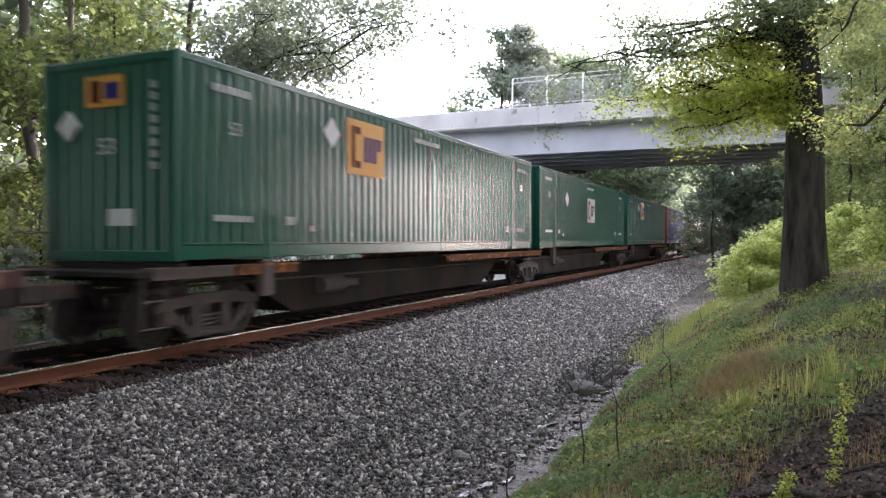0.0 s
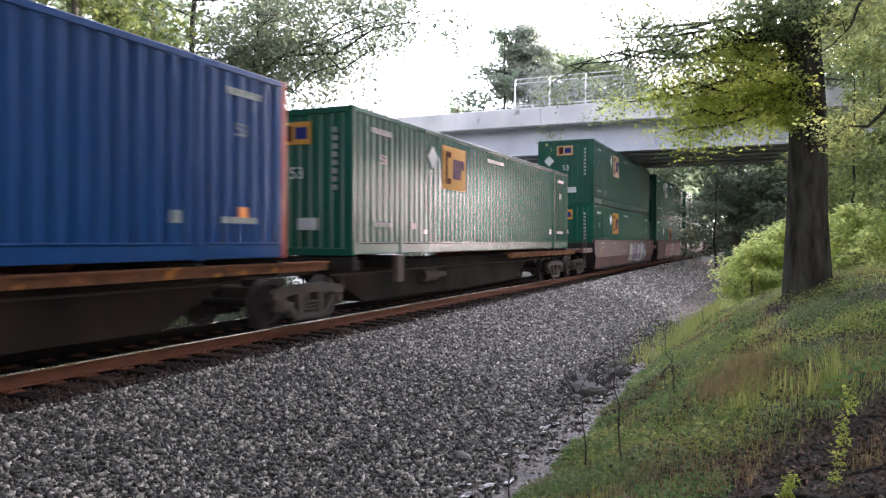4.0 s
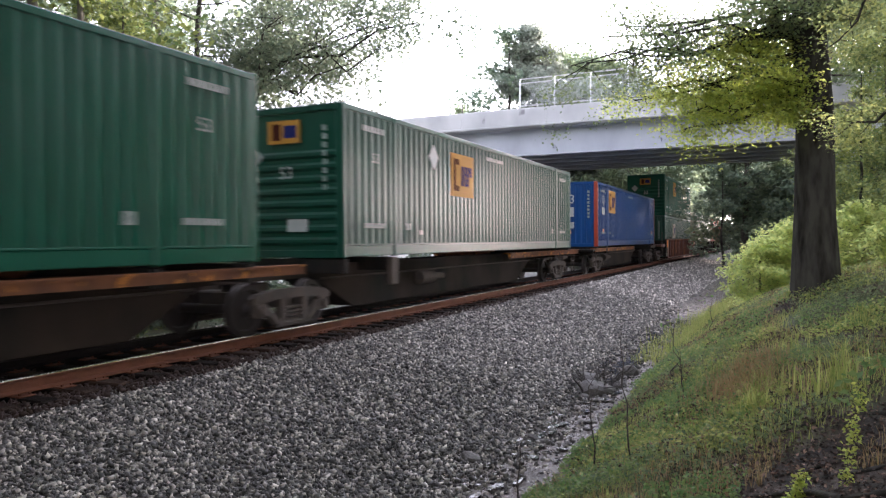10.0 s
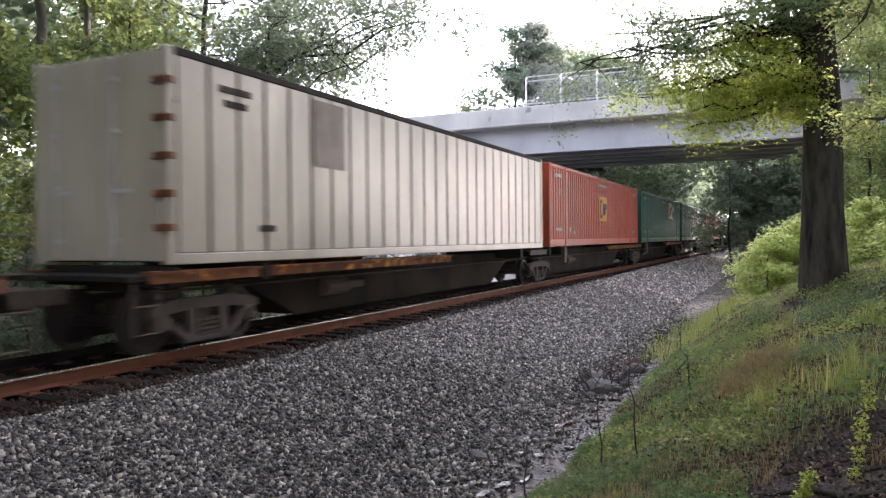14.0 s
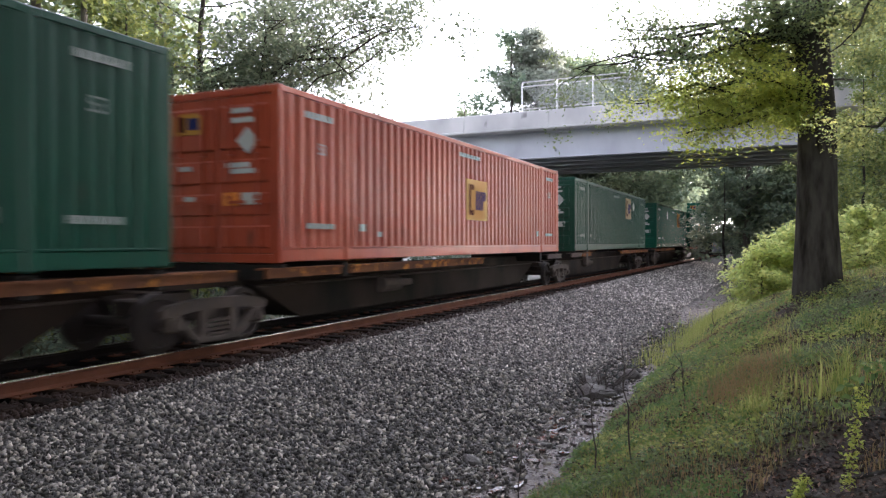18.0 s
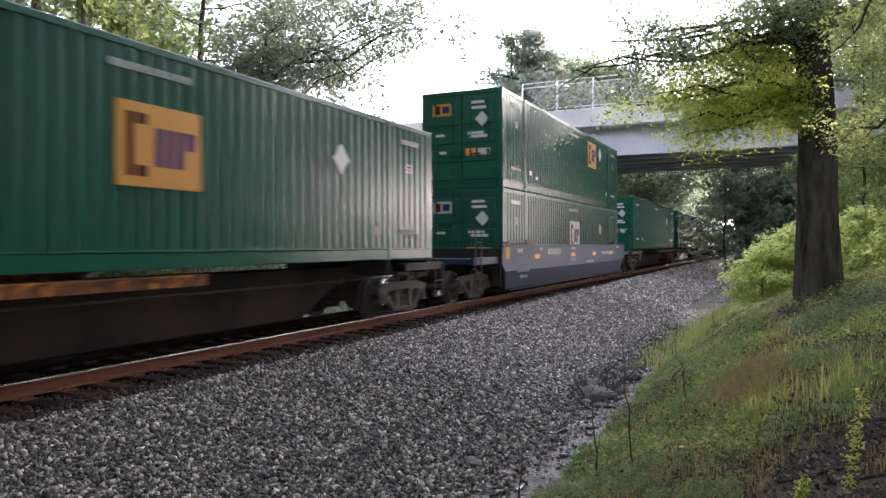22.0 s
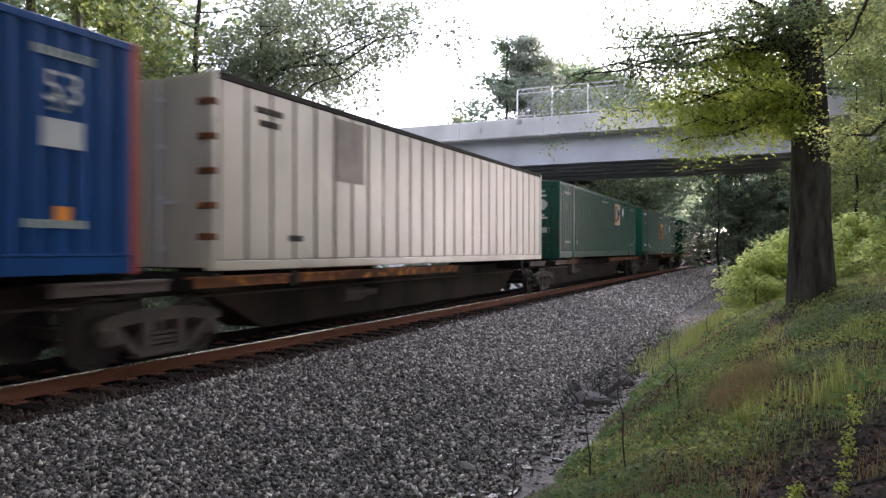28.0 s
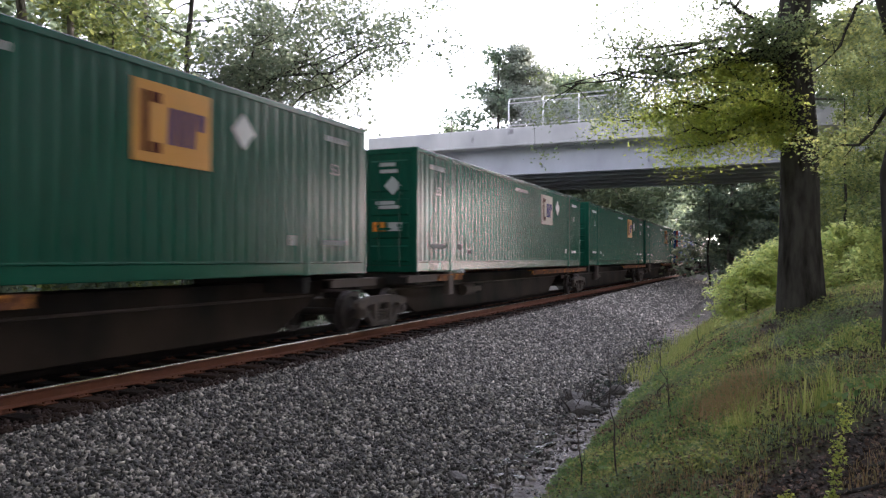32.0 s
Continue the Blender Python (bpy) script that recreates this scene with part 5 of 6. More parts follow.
    for y, s in ((y0 + 0.05, 1), (y1 - 0.05, -1)):
        px = [-14.05 + 2.12 * i for i in range(24)]
        for x in px:
            part("post", Shape().cyl((x, y, 9.3), (x, y, 10.85), 0.045, n=8).cyl((x, y, 10.84), (x, y + s * 0.12, 11.12), 0.042, n=8).mesh("post", GALV), f)
        for z, dy in ((9.50, 0), (10.84, 0), (11.12, s * 0.12)):
            part("fence_rail", Shape().cyl((px[0], y + dy, z), (px[-1], y + dy, z), 0.032, n=6).mesh("fence_rail", GALV), f)
        wires, k = Shape(), 0
        x = px[0]
        while x < px[-1]:
            for d in (1, -1):
                a, c = (x, x + 1.4) if d == 1 else (x + 1.4, x)
                wires.add([(a - 0.006, y + 0.01, 9.44), (a + 0.006, y + 0.01, 9.44), (c + 0.006, y + 0.01, 10.84), (c - 0.006, y + 0.01, 10.84)], [(0, 1, 2, 3)])
            x += 0.11
        tagged(part("chain_link_mesh", wires.mesh("chain_link_mesh", GALV), f), kind="stuff")


bridge()


# ---- plants ----
def tube(points, radii, sides=6):
    """A tapering limb along points."""
    pts = np.asarray(points, float)
    n = len(pts)
    d = np.gradient(pts, axis=0)
    d /= np.linalg.norm(d, axis=1)[:, None] + 1e-9
    ref = np.array([0.31, 0.87, 0.12])
    a = np.cross(d, ref)
    a /= np.linalg.norm(a, axis=1)[:, None] + 1e-9
    b = np.cross(d, a)
    ang = np.linspace(0, 2 * np.pi, sides, endpoint=False)
    ring = np.cos(ang)[None, :, None] * a[:, None] + np.sin(ang)[None, :, None] * b[:, None]
    v = pts[:, None] + ring * np.asarray(radii)[:, None, None]
    f = []
    for i in range(n - 1):
        for k in range(sides):
            f.append((i * sides + k, i * sides + (k + 1) % sides, (i + 1) * sides + (k + 1) % sides, (i + 1) * sides + k))
    return v.reshape(-1, 3), np.array(f)


def curve_points(p, q, bend, rng, n=6):
    p, q = np.asarray(p, float), np.asarray(q, float)
    t = np.linspace(0, 1, n)[:, None]
    off = rng.normal(0, bend, (n, 3)) * np.linalg.norm(q - p)
    off[0] = off[-1] = 0
    return p * (1 - t) + q * t + off * np.sin(np.pi * t)


def leaf_cloud(rng, centres, spread, per, size, flat=0.6, droop=0.0):
    """Folded leaves round many twig ends."""
    c = np.repeat(np.asarray(centres, float), per, axis=0)
    n = len(c)
    off = rng.normal(0, 1, (n, 3))
    off *= (spread * rng.random(n) ** 0.5 / (np.linalg.norm(off, axis=1) + 1e-9))[:, None]
    off[:, 2] *= flat
    off[:, 2] -= droop * np.abs(rng.normal(0, 1, n))
    c = c + off
    d = rng.normal(0, 1, (n, 3))
    d[:, 2] = d[:, 2] * 0.5 - 0.25
    d /= np.linalg.norm(d, axis=1)[:, None]
    side = np.cross(d, rng.normal(0, 0.5, (n, 3)) + np.array([0, 0, 1.0]))
    side /= np.linalg.norm(side, axis=1)[:, None] + 1e-9
    up = np.cross(side, d)
    s = (size * rng.uniform(0.6, 1.3, n))[:, None]
    w = s * rng.uniform(0.26, 0.40, n)[:, None]
    v = np.stack([c, c + d * s * 0.45 + side * w + up * w * 0.35, c + d * s, c + d * s * 0.45 - side * w + up * w * 0.35], 1)
    base = (np.arange(n) * 4)[:, None]
    f = np.concatenate([base + np.array([[0, 1, 2]]), base + np.array([[0, 2, 3]])], 1).reshape(-1, 3)
    return v.reshape(-1, 3), f


def tree_parts(seed, height, radius, crown_base, spread, limbs, tips, per, leaf, lean=(0, 0), extra=(), clump=0.6, bend=0.05, coarse=False, droop=0.0, sprays=(), sway=0.012, taper=0.16):
    """Trunk and limbs as one mesh, leaves as another; extra: limbs of its own, from a height to an end point."""
    rng = np.random.default_rng(seed)
    top = np.array([lean[0], lean[1], height])
    trunk = curve_points((0, 0, -0.3), top, sway, rng, 9)
    V, F, k = [], [], 0

    def put(v, f):
        nonlocal k
        V.append(v)
        F.append(f + k)
        k += len(v)
    rad = radius * np.linspace(1.0, taper, 9) ** 0.9
    rad[0] *= 1.2
    put(*tube(trunk, rad, 7 if coarse else 12))
    twigs = []

    def limb(h, end, r, tips, twigs, first=0.30, reach=1.0):
        i = min(max((h + 0.3) / (height + 0.3), 0), 0.999) * 8
        j = int(i)
        start = trunk[j] * (1 - (i - j)) + trunk[min(j + 1, 8)] * (i - j)
        pts = curve_points(start, end, bend, rng, 7)
        if coarse:
            put(*tube(pts[::3], np.linspace(r, r * 0.25, 3), 4))
        else:
            put(*tube(pts, np.linspace(r, r * 0.2, 7), 6))
        length = np.linalg.norm(np.asarray(end) - start)
        for q in range(tips):
            u = first + (1 - first) * (q + rng.random()) / tips
            m = u * 6
            j = min(int(m), 5)
            b = pts[j] * (1 - (m - j)) + pts[j + 1] * (m - j)
            d = rng.normal(0, 1, 3)
            d[2] = d[2] * 0.55 + 0.12
            e = b + d / np.linalg.norm(d) * reach * length * rng.uniform(0.16, 0.42) * (1.15 - 0.4 * u)
            sub = curve_points(b, e, 0.06, rng, 4)
            put(*tube(sub[::3] if coarse else sub, np.linspace(r * 0.26, r * 0.07, 2 if coarse else 4), 3))
            twigs.append(e)
            twigs.append(sub[2] + rng.normal(0, 0.12, 3))
            if rng.random() < 0.6:
                e2 = e + rng.normal(0, 1, 3) * length * 0.09
                twigs.append(e2)
    for q in range(limbs):
        u = (q + 0.5 * rng.random()) / limbs
        h = crown_base + (height * 0.97 - crown_base) * u
        a = q * 2.4 + rng.uniform(-0.4, 0.4)
        reach = spread * (0.55 + 0.45 * math.sin(math.pi * min(1, 0.25 + 0.8 * u))) * rng.uniform(0.75, 1.15) * (1 - 0.55 * u ** 3)
        j = min(int((h / height) * 8), 8)
        end = trunk[j] + np.array([math.cos(a) * reach, math.sin(a) * reach, reach * rng.uniform(0.10, 0.55)])
        end[2] = min(end[2], height * 1.05)
        limb(h, end, radius * 0.27 * (1 - 0.6 * u), tips, twigs)
    for h, end, r in extra:
        limb(h, np.asarray(end, float), r, int(tips * 1.3), twigs)
    wood = (np.concatenate(V), np.concatenate(F))
    lv, lf = leaf_cloud(rng, twigs, clump, per, leaf, droop=droop)
    if not sprays:
        return wood, (lv, lf)
    low = []
    for h, end, r in sprays:
        limb(h, np.asarray(end, float), r, int(tips * 1.6), low, 0.36, 0.62)
    wood = (np.concatenate(V), np.concatenate(F))
    return wood, (lv, lf), leaf_cloud(rng, low, clump, per, leaf, droop=droop)


def tree_meshes(key, bark, leaves, **how):
    wood, crown = tree_parts(**how)
    return bulk_mesh("trunk", wood[0], wood[1], [bark], smooth=True), bulk_mesh("crown", crown[0], crown[1], [leaves])


def plant(name, meshes, x, y, turn, size, label, category="tree", group="", sink=0.1):
    t = thing(name, label, category, group)
    t.matrix_basis = Matrix.Translation((x, y, gz(x, y) - sink)) @ Matrix.Rotation(turn, 4, "Z") @ Matrix.Diagonal((size, size, size, 1))
    part("trunk", meshes[0], t)
    part("crown", meshes[1], t)
    return t


# the oak on the bank; its low limbs hang over the ditch
OAK_HOW = dict(seed=11, height=12.5, radius=0.35, crown_base=6.6, spread=3.8, limbs=9, tips=9, per=58, leaf=0.062, clump=0.40, bend=0.05, droop=0.06, lean=(-0.12, 0.1), sway=0.003, taper=0.3,
               extra=[(3.95, (-1.1, -0.2, 5.3), 0.12), (4.3, (-3.7, -0.6, 4.05), 0.05), (4.4, (-3.3, -0.2, 4.25), 0.05), (4.6, (-3.2, 0.2, 4.85), 0.05), (4.5, (-2.4, -0.9, 4.3), 0.05), (4.4, (-3.9, -0.9, 3.95), 0.04), (4.5, (-3.4, -0.5, 4.5), 0.04),
                      (4.6, (-0.9, -1.0, 4.6), 0.04), (4.4, (0.5, -0.3, 4.7), 0.04), (4.3, (1.0, 0.3, 4.7), 0.05), (4.6, (0.9, -0.9, 4.6), 0.04)],
               sprays=[(3.5, (-3.0, 0.2, 3.45), 0.05), (3.5, (-2.5, -0.5, 3.5), 0.04), (3.8, (-2.2, 0.5, 4.0), 0.05), (3.9, (-1.7, -0.3, 4.25), 0.04), (4.0, (-1.35, 0.6, 4.55), 0.04), (3.2, (-2.0, -0.8, 2.95), 0.04),
                       (3.2, (-2.15, -0.6, 2.70), 0.04), (3.4, (-1.8, 0.1, 3.2), 0.04), (3.3, (-0.95, -0.9, 3.55), 0.03), (3.1, (-0.55, -0.5, 2.95), 0.03), (3.5, (-0.45, 0.6, 3.5), 0.03), (3.8, (-0.9, 0.3, 4.2), 0.03), (3.3, (-2.2, 0.7, 3.5), 0.04)])
oak_wood, oak_high, oak_low = tree_parts(**OAK_HOW)
# one oak in two leaf tints: painted shade above, painted sunlight below
oak = plant("oak_tree", (bulk_mesh("trunk", *oak_wood, [BARK], smooth=True), bulk_mesh("crown", *oak_high, [LEAF_OAK_SHADED])), 0.55, 13.6, 0.0, 1.0, "tall dark-barked oak with sunlit yellow-green low branches on a grassy bank")
part("low_branch_leaves", bulk_mesh("low_branch_leaves", *oak_low, [LEAF_OAK_LIT]), oak, "sunlit yellow-green leaves on the low branches")
SLIM = tree_meshes("slim", BARK, LEAF_SLIM, seed=5, height=9.0, radius=0.12, crown_base=2.4, spread=1.05, limbs=13, tips=7, per=60, leaf=0.048, clump=0.32)
plant("young_tree", SLIM, 1.36, 9.9, 0.0, 1.0, "slim young tree with shaded leaves on the bank")

FINE_A = tree_meshes("fa", BARK_PALE, LEAF_WOOD, seed=31, height=15, radius=0.18, crown_base=2.6, spread=4.0, limbs=16, tips=10, per=28, leaf=0.18, clump=0.80)
FINE_C = tree_meshes("fc", BARK, LEAF_WOOD, seed=33, height=11, radius=0.12, crown_base=1.4, spread=3.2, limbs=15, tips=9, per=31, leaf=0.16, clump=0.70)
FINE_S = tree_meshes("fs", BARK, LEAF_WOOD, seed=34, height=4.2, radius=0.05, crown_base=0.3, spread=1.9, limbs=14, tips=7, per=30, leaf=0.12, clump=0.45)
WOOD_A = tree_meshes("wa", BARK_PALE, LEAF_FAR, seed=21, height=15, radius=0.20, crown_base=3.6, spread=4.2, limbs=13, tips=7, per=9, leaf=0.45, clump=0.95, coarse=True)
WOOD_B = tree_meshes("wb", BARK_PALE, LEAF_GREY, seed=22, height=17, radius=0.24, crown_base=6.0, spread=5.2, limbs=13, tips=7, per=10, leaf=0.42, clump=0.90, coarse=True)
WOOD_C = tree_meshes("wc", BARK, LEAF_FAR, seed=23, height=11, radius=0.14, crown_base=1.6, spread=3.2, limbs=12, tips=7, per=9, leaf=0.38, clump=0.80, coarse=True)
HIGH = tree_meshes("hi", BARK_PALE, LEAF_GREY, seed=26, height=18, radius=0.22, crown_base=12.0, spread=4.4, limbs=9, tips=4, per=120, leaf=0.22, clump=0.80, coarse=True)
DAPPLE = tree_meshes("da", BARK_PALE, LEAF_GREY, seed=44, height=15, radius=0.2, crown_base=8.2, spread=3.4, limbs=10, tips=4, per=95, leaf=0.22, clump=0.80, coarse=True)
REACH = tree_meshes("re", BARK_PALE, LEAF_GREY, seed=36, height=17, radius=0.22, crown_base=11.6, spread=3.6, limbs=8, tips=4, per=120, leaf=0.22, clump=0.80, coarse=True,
                    extra=[(10.6, (-0.4, 4.4, 10.9), 0.07), (10.9, (-1.2, 3.0, 10.6), 0.07)])
OVER = tree_meshes("ov", BARK, LEAF_OVER, seed=27, height=15, radius=0.17, crown_base=5.0, spread=5.0, limbs=15, tips=11, per=48, leaf=0.135, clump=0.66,
                   extra=[(6.5, (5.2, 3.0, 9.4), 0.06), (7.0, (6.2, 3.2, 10.6), 0.07), (7.5, (5.6, 2.2, 12.0), 0.07), (6.0, (3.6, 2.4, 8.6), 0.05), (8.0, (4.2, 4.4, 11.6), 0.06), (6.5, (3.9, 1.0, 8.3), 0.06), (6.5, (4.6, -1.4, 7.7), 0.06), (7.0, (5.0, -2.4, 8.6), 0.06), (7.2, (8.2, -0.5, 8.5), 0.08), (7.0, (7.0, -0.5, 7.9), 0.07), (7.4, (7.2, 0.2, 9.0), 0.07), (6.6, (6.2, -0.8, 7.5), 0.06)])
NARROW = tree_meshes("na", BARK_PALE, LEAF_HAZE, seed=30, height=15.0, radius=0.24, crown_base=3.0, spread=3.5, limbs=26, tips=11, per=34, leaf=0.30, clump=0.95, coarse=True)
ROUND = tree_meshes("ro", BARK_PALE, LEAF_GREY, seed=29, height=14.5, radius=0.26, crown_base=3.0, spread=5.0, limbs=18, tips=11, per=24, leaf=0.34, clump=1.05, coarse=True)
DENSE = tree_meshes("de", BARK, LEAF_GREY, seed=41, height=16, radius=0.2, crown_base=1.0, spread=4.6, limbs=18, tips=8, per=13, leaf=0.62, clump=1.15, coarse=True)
SHRUB = tree_meshes("sh", BARK, LEAF_FAR, seed=24, height=4.2, radius=0.06, crown_base=0.3, spread=1.9, limbs=11, tips=5, per=14, leaf=0.22, clump=0.55, coarse=True)
BUSH = tree_meshes("bu", TWIG, LEAF_BUSH, seed=25, height=1.9, radius=0.035, crown_base=0.1, spread=1.15, limbs=16, tips=7, per=20, leaf=0.12, clump=0.32)

r = random.Random(8)
WOODS = "trees of the wood behind the track"
LEFT = [(-15.5, 8.5, "S"), (-15.2, 11.5, "S"), (-16.0, 14.0, "S"), (-15.6, 17.0, "S"), (-17.0, 6.0, "C"), (-18.0, 10.0, "C"), (-17.5, 13.0, "A"), (-18.5, 16.5, "C"),
        (-21.0, 8.0, "A"), (-22.0, 12.5, "B"), (-21.0, 17.0, "A"), (-22.5, 21.5, "B"), (-26.0, 10.0, "B"), (-26.5, 16.0, "A"), (-27.0, 22.0, "B"),
        (-31.0, 13.0, "A"), (-32.0, 20.0, "B"), (-31.0, 27.0, "A"), (-37.0, 17.0, "B"), (-38.0, 25.0, "B"), (-37.0, 33.0, "B"), (-18.5, 1.0, "A"), (-24.0, 3.0, "B"), (-30.0, 6.0, "A"),
        (-23.0, 23.5, "S"), (-25.0, 24.8, "C"), (-29.5, 27.0, "C"), (-27.5, 29.5, "S"), (-33.5, 33.0, "C"), (-17.0, -5.0, "A"), (-22, -10, "B")]
KINDS = {"A": (WOOD_A, "woodland_tree", "leafy woodland tree lit from behind"), "B": (WOOD_B, "woodland_tree", "tall grey-green woodland tree against the pale sky"), "C": (WOOD_C, "woodland_tree", "young light-green woodland tree low in leaf"), "S": (SHRUB, "shrub", "leafy undergrowth shrub at the wood's edge")}
FINE = {"A": FINE_A, "C": FINE_C, "S": FINE_S}
for x, y, k in LEFT:
    meshes, name, label = KINDS[k]
    meshes = FINE.get(k, meshes) if x > -23 else meshes
    plant(name, meshes, x, y, r.uniform(0, 6.28), r.uniform(0.85, 1.15), label, "shrub" if k == "S" else "tree", WOODS)

plant("overhanging_tree", OVER, -17.5, 19.0, 0.0, 1.0, "grey-green tree with limbs reaching out over the track", "tree", WOODS)
# unseen trees behind and above the camera, added to block skylight
for x, y, k, s in [(3.2, -3.2, "B", 1.15), (-3.4, -3.6, "B", 1.15), (-13.8, 1.0, "B", 1.1), (-1.0, -8.5, "B", 1.2), (-13.9, -4, "B", 1.15), (-13.6, -13, "B", 1.3), (-3.2, -17, "B", 1.3), (-18, -9, "B", 1.3), (3.5, -9, "A", 1.2), (6.5, -8, "B", 1.3), (-1.5, -12, "B", 1.0), (-4.5, -16, "A", 0.9), (7, -14, "B", 1.0), (2, -20, "B", 1.1), (-5, -24, "B", 1.0), (-13.5, -12, "C", 1.0), (-14.5, -20, "A", 1.0), (-13.5, -30, "A", 1.0), (-4.5, -34, "A", 1.0), (-15, -3, "S", 1.0), (-14.5, 3, "S", 1.0), (-16, -26, "B", 1.0), (-9, -60, "B", 1.1), (4, -5, "S", 0.9)]:
    meshes, name, label = KINDS[k]
    plant(name, meshes, x, y, r.uniform(0, 6.28), s, label, "shrub" if k == "S" else "tree", "trees along the line")

# more unseen trees, added to keep sky off the leading container ends
for k in range(9):
    plant("woodland_tree", DENSE, -17.5 - 3.5 * (k % 3) + r.uniform(-1, 1), -1.0 - 4.2 * k, r.uniform(0, 6.28), r.uniform(1.0, 1.25), "dense dark woodland tree leafy to the ground", "tree", "trees along the line")
for k in range(7):
    for x in (-13.6, -3.4):
        plant("woodland_tree", WOOD_B, x + r.uniform(-0.6, 0.6), -7.0 - 6.0 * k + r.uniform(-1, 1), r.uniform(0, 6.28), r.uniform(1.15, 1.35), KINDS["B"][2], "tree", "trees along the line")
for k in range(6):
    plant("woodland_tree", WOOD_C, -14.5 + 2.6 * k, -46 - r.uniform(0, 5), r.uniform(0, 6.28), r.uniform(1.2, 1.5), KINDS["C"][2], "tree", "trees along the line")

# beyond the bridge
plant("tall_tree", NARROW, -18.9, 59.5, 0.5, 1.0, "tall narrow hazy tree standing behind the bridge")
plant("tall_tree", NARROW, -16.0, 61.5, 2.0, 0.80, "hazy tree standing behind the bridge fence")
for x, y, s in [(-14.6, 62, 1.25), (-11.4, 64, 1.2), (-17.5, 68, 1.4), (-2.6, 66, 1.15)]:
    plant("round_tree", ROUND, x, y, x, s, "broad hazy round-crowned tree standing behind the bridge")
BEYOND = [(-24.5, 66, "C", 0.9), (-14.5, 72, "B", 0.95), (-12.8, 84, "A", 1.0), (-14, 62, "C", 0.8), (-12.2, 70, "C", 0.8), (-12.4, 78, "A", 0.8), (-13.6, 92, "A", 0.8), (-16.2, 104, "A", 1.2),
          (-18.2, 118, "A", 1.2), (-19.5, 134, "A", 1.2), (-21, 152, "A", 1.2), (-17, 98, "B", 1), (-18, 125, "B", 1), (-19, 165, "B", 1),
          (-4.0, 60, "C", 0.8), (-3.4, 68, "A", 0.8), (-2.6, 64, "A", 0.9), (-3.6, 78, "A", 0.85), (-4.0, 92, "A", 0.9), (-1.0, 108, "A", 1.1), (0.4, 128, "A", 1.1), (-1.0, 74, "B", 0.9), (0.5, 70, "A", 0.7), (0, 85, "B", 1), (-1, 100, "A", 1.2), (0, 110, "B", 1), (0, 140, "B", 1), (0.5, 155, "A", 1.1),
          (-30, 70, "B", 1.0), (-27, 80, "A", 1.0)]
for x, y, k, s in BEYOND:
    meshes, name, label = KINDS[k]
    plant(name, meshes, x, y, r.uniform(0, 6.28), s, label, "tree", "trees beyond the bridge")
for k in range(15):
    y = 92 + 7.5 * k
    plant("woodland_tree", DENSE, -14.6 - 0.02 * (y - 92) + r.uniform(-1.0, 0.6), y, r.uniform(0, 6.28), r.uniform(0.95, 1.25), "dense dark woodland tree leafy to the ground", "tree", "trees beyond the bridge")
# added to keep sun dapples off the train near the bridge
for x, y, k in ((1.6, 64.0, 0.8), (4.6, 66.5, 0.85), (7.8, 68.0, 0.9), (1.0, 74.0, 0.9), (9.8, 71.0, 0.9)):
    plant("woodland_tree", DENSE, x, y, 2 * x, k, "dense dark woodland tree leafy to the ground", "tree", "trees beyond the bridge")
for k in range(34):
    side = k % 2
    y = 60 + 4.1 * k + r.uniform(-2, 2)
    x = r.uniform(-21 if y < 90 else -27, -15.5) if side or y < 105 else r.uniform(2.0, 24)
    plant("woodland_tree", WOOD_C, x, y, r.uniform(0, 6.28), r.uniform(0.9, 1.35), KINDS["C"][2], "tree", "trees beyond the bridge")
for k in [q for q in range(16) if q not in (6, 7)]:
    plant("woodland_tree", WOOD_A, -40 + 4.6 * k + r.uniform(-1, 1), 205 + r.uniform(-6, 6), r.uniform(0, 6.28), r.uniform(1.4, 1.8), KINDS["A"][2], "tree", "trees beyond the bridge")
for k in range(16):
    y = 59 + 4.4 * k
    plant("shrub", SHRUB, (2.2 if y < 75 else -2.2) + r.uniform(-0.6, 0.8), y, r.uniform(0, 6.28), r.uniform(1.1, 1.7), KINDS["S"][2], "shrub", "trees beyond the bridge")
for x, y in ((-13.2, 204), (-8.4, 207)):
    plant("woodland_tree", HIGH, x, y, x, 1.5, "tall bare-stemmed tree with a high grey-green crown", "tree", "trees beyond the bridge")
for k in range(13):
    plant("shrub", SHRUB, -13.3 + r.uniform(-0.4, 0.3), 2.5 + 2.3 * k, r.uniform(0, 6.28), r.uniform(0.45, 0.7), KINDS["S"][2], "shrub", WOODS)
# unseen tree rows, added to block the low sky on the right
for k in [q for q in range(12) if q not in (8, 9)]:
    plant("woodland_tree", WOOD_C, 10.5 + r.uniform(-1, 1), -2 + 3.0 * k, r.uniform(0, 6.28), r.uniform(0.95, 1.2), KINDS["C"][2], "tree", "trees on the bank")
    plant("woodland_tree", WOOD_B, 15.5 + r.uniform(-1.5, 1.5), -4 + 3.6 * k, r.uniform(0, 6.28), r.uniform(0.9, 1.15), KINDS["B"][2], "tree", "trees on the bank")
# row added to stop low sun from passing under the bridge
for k in range(5):
    plant("woodland_tree", WOOD_C, 1.6 + 1.9 * k + r.uniform(-0.4, 0.4), 61.5 + r.uniform(0, 4.0), r.uniform(0, 6.28), r.uniform(0.85, 1.0), KINDS["C"][2], "tree", "trees beyond the bridge")
# unseen shrubs, added to shape the sky mirrored in the container sides
for k in range(7):
    plant("shrub", SHRUB, 13.0 + 3.6 * k + r.uniform(-1, 1), 68 + r.uniform(-3, 3), r.uniform(0, 6.28), r.uniform(0.55, 1.1), KINDS["S"][2], "shrub", "trees beyond the bridge")
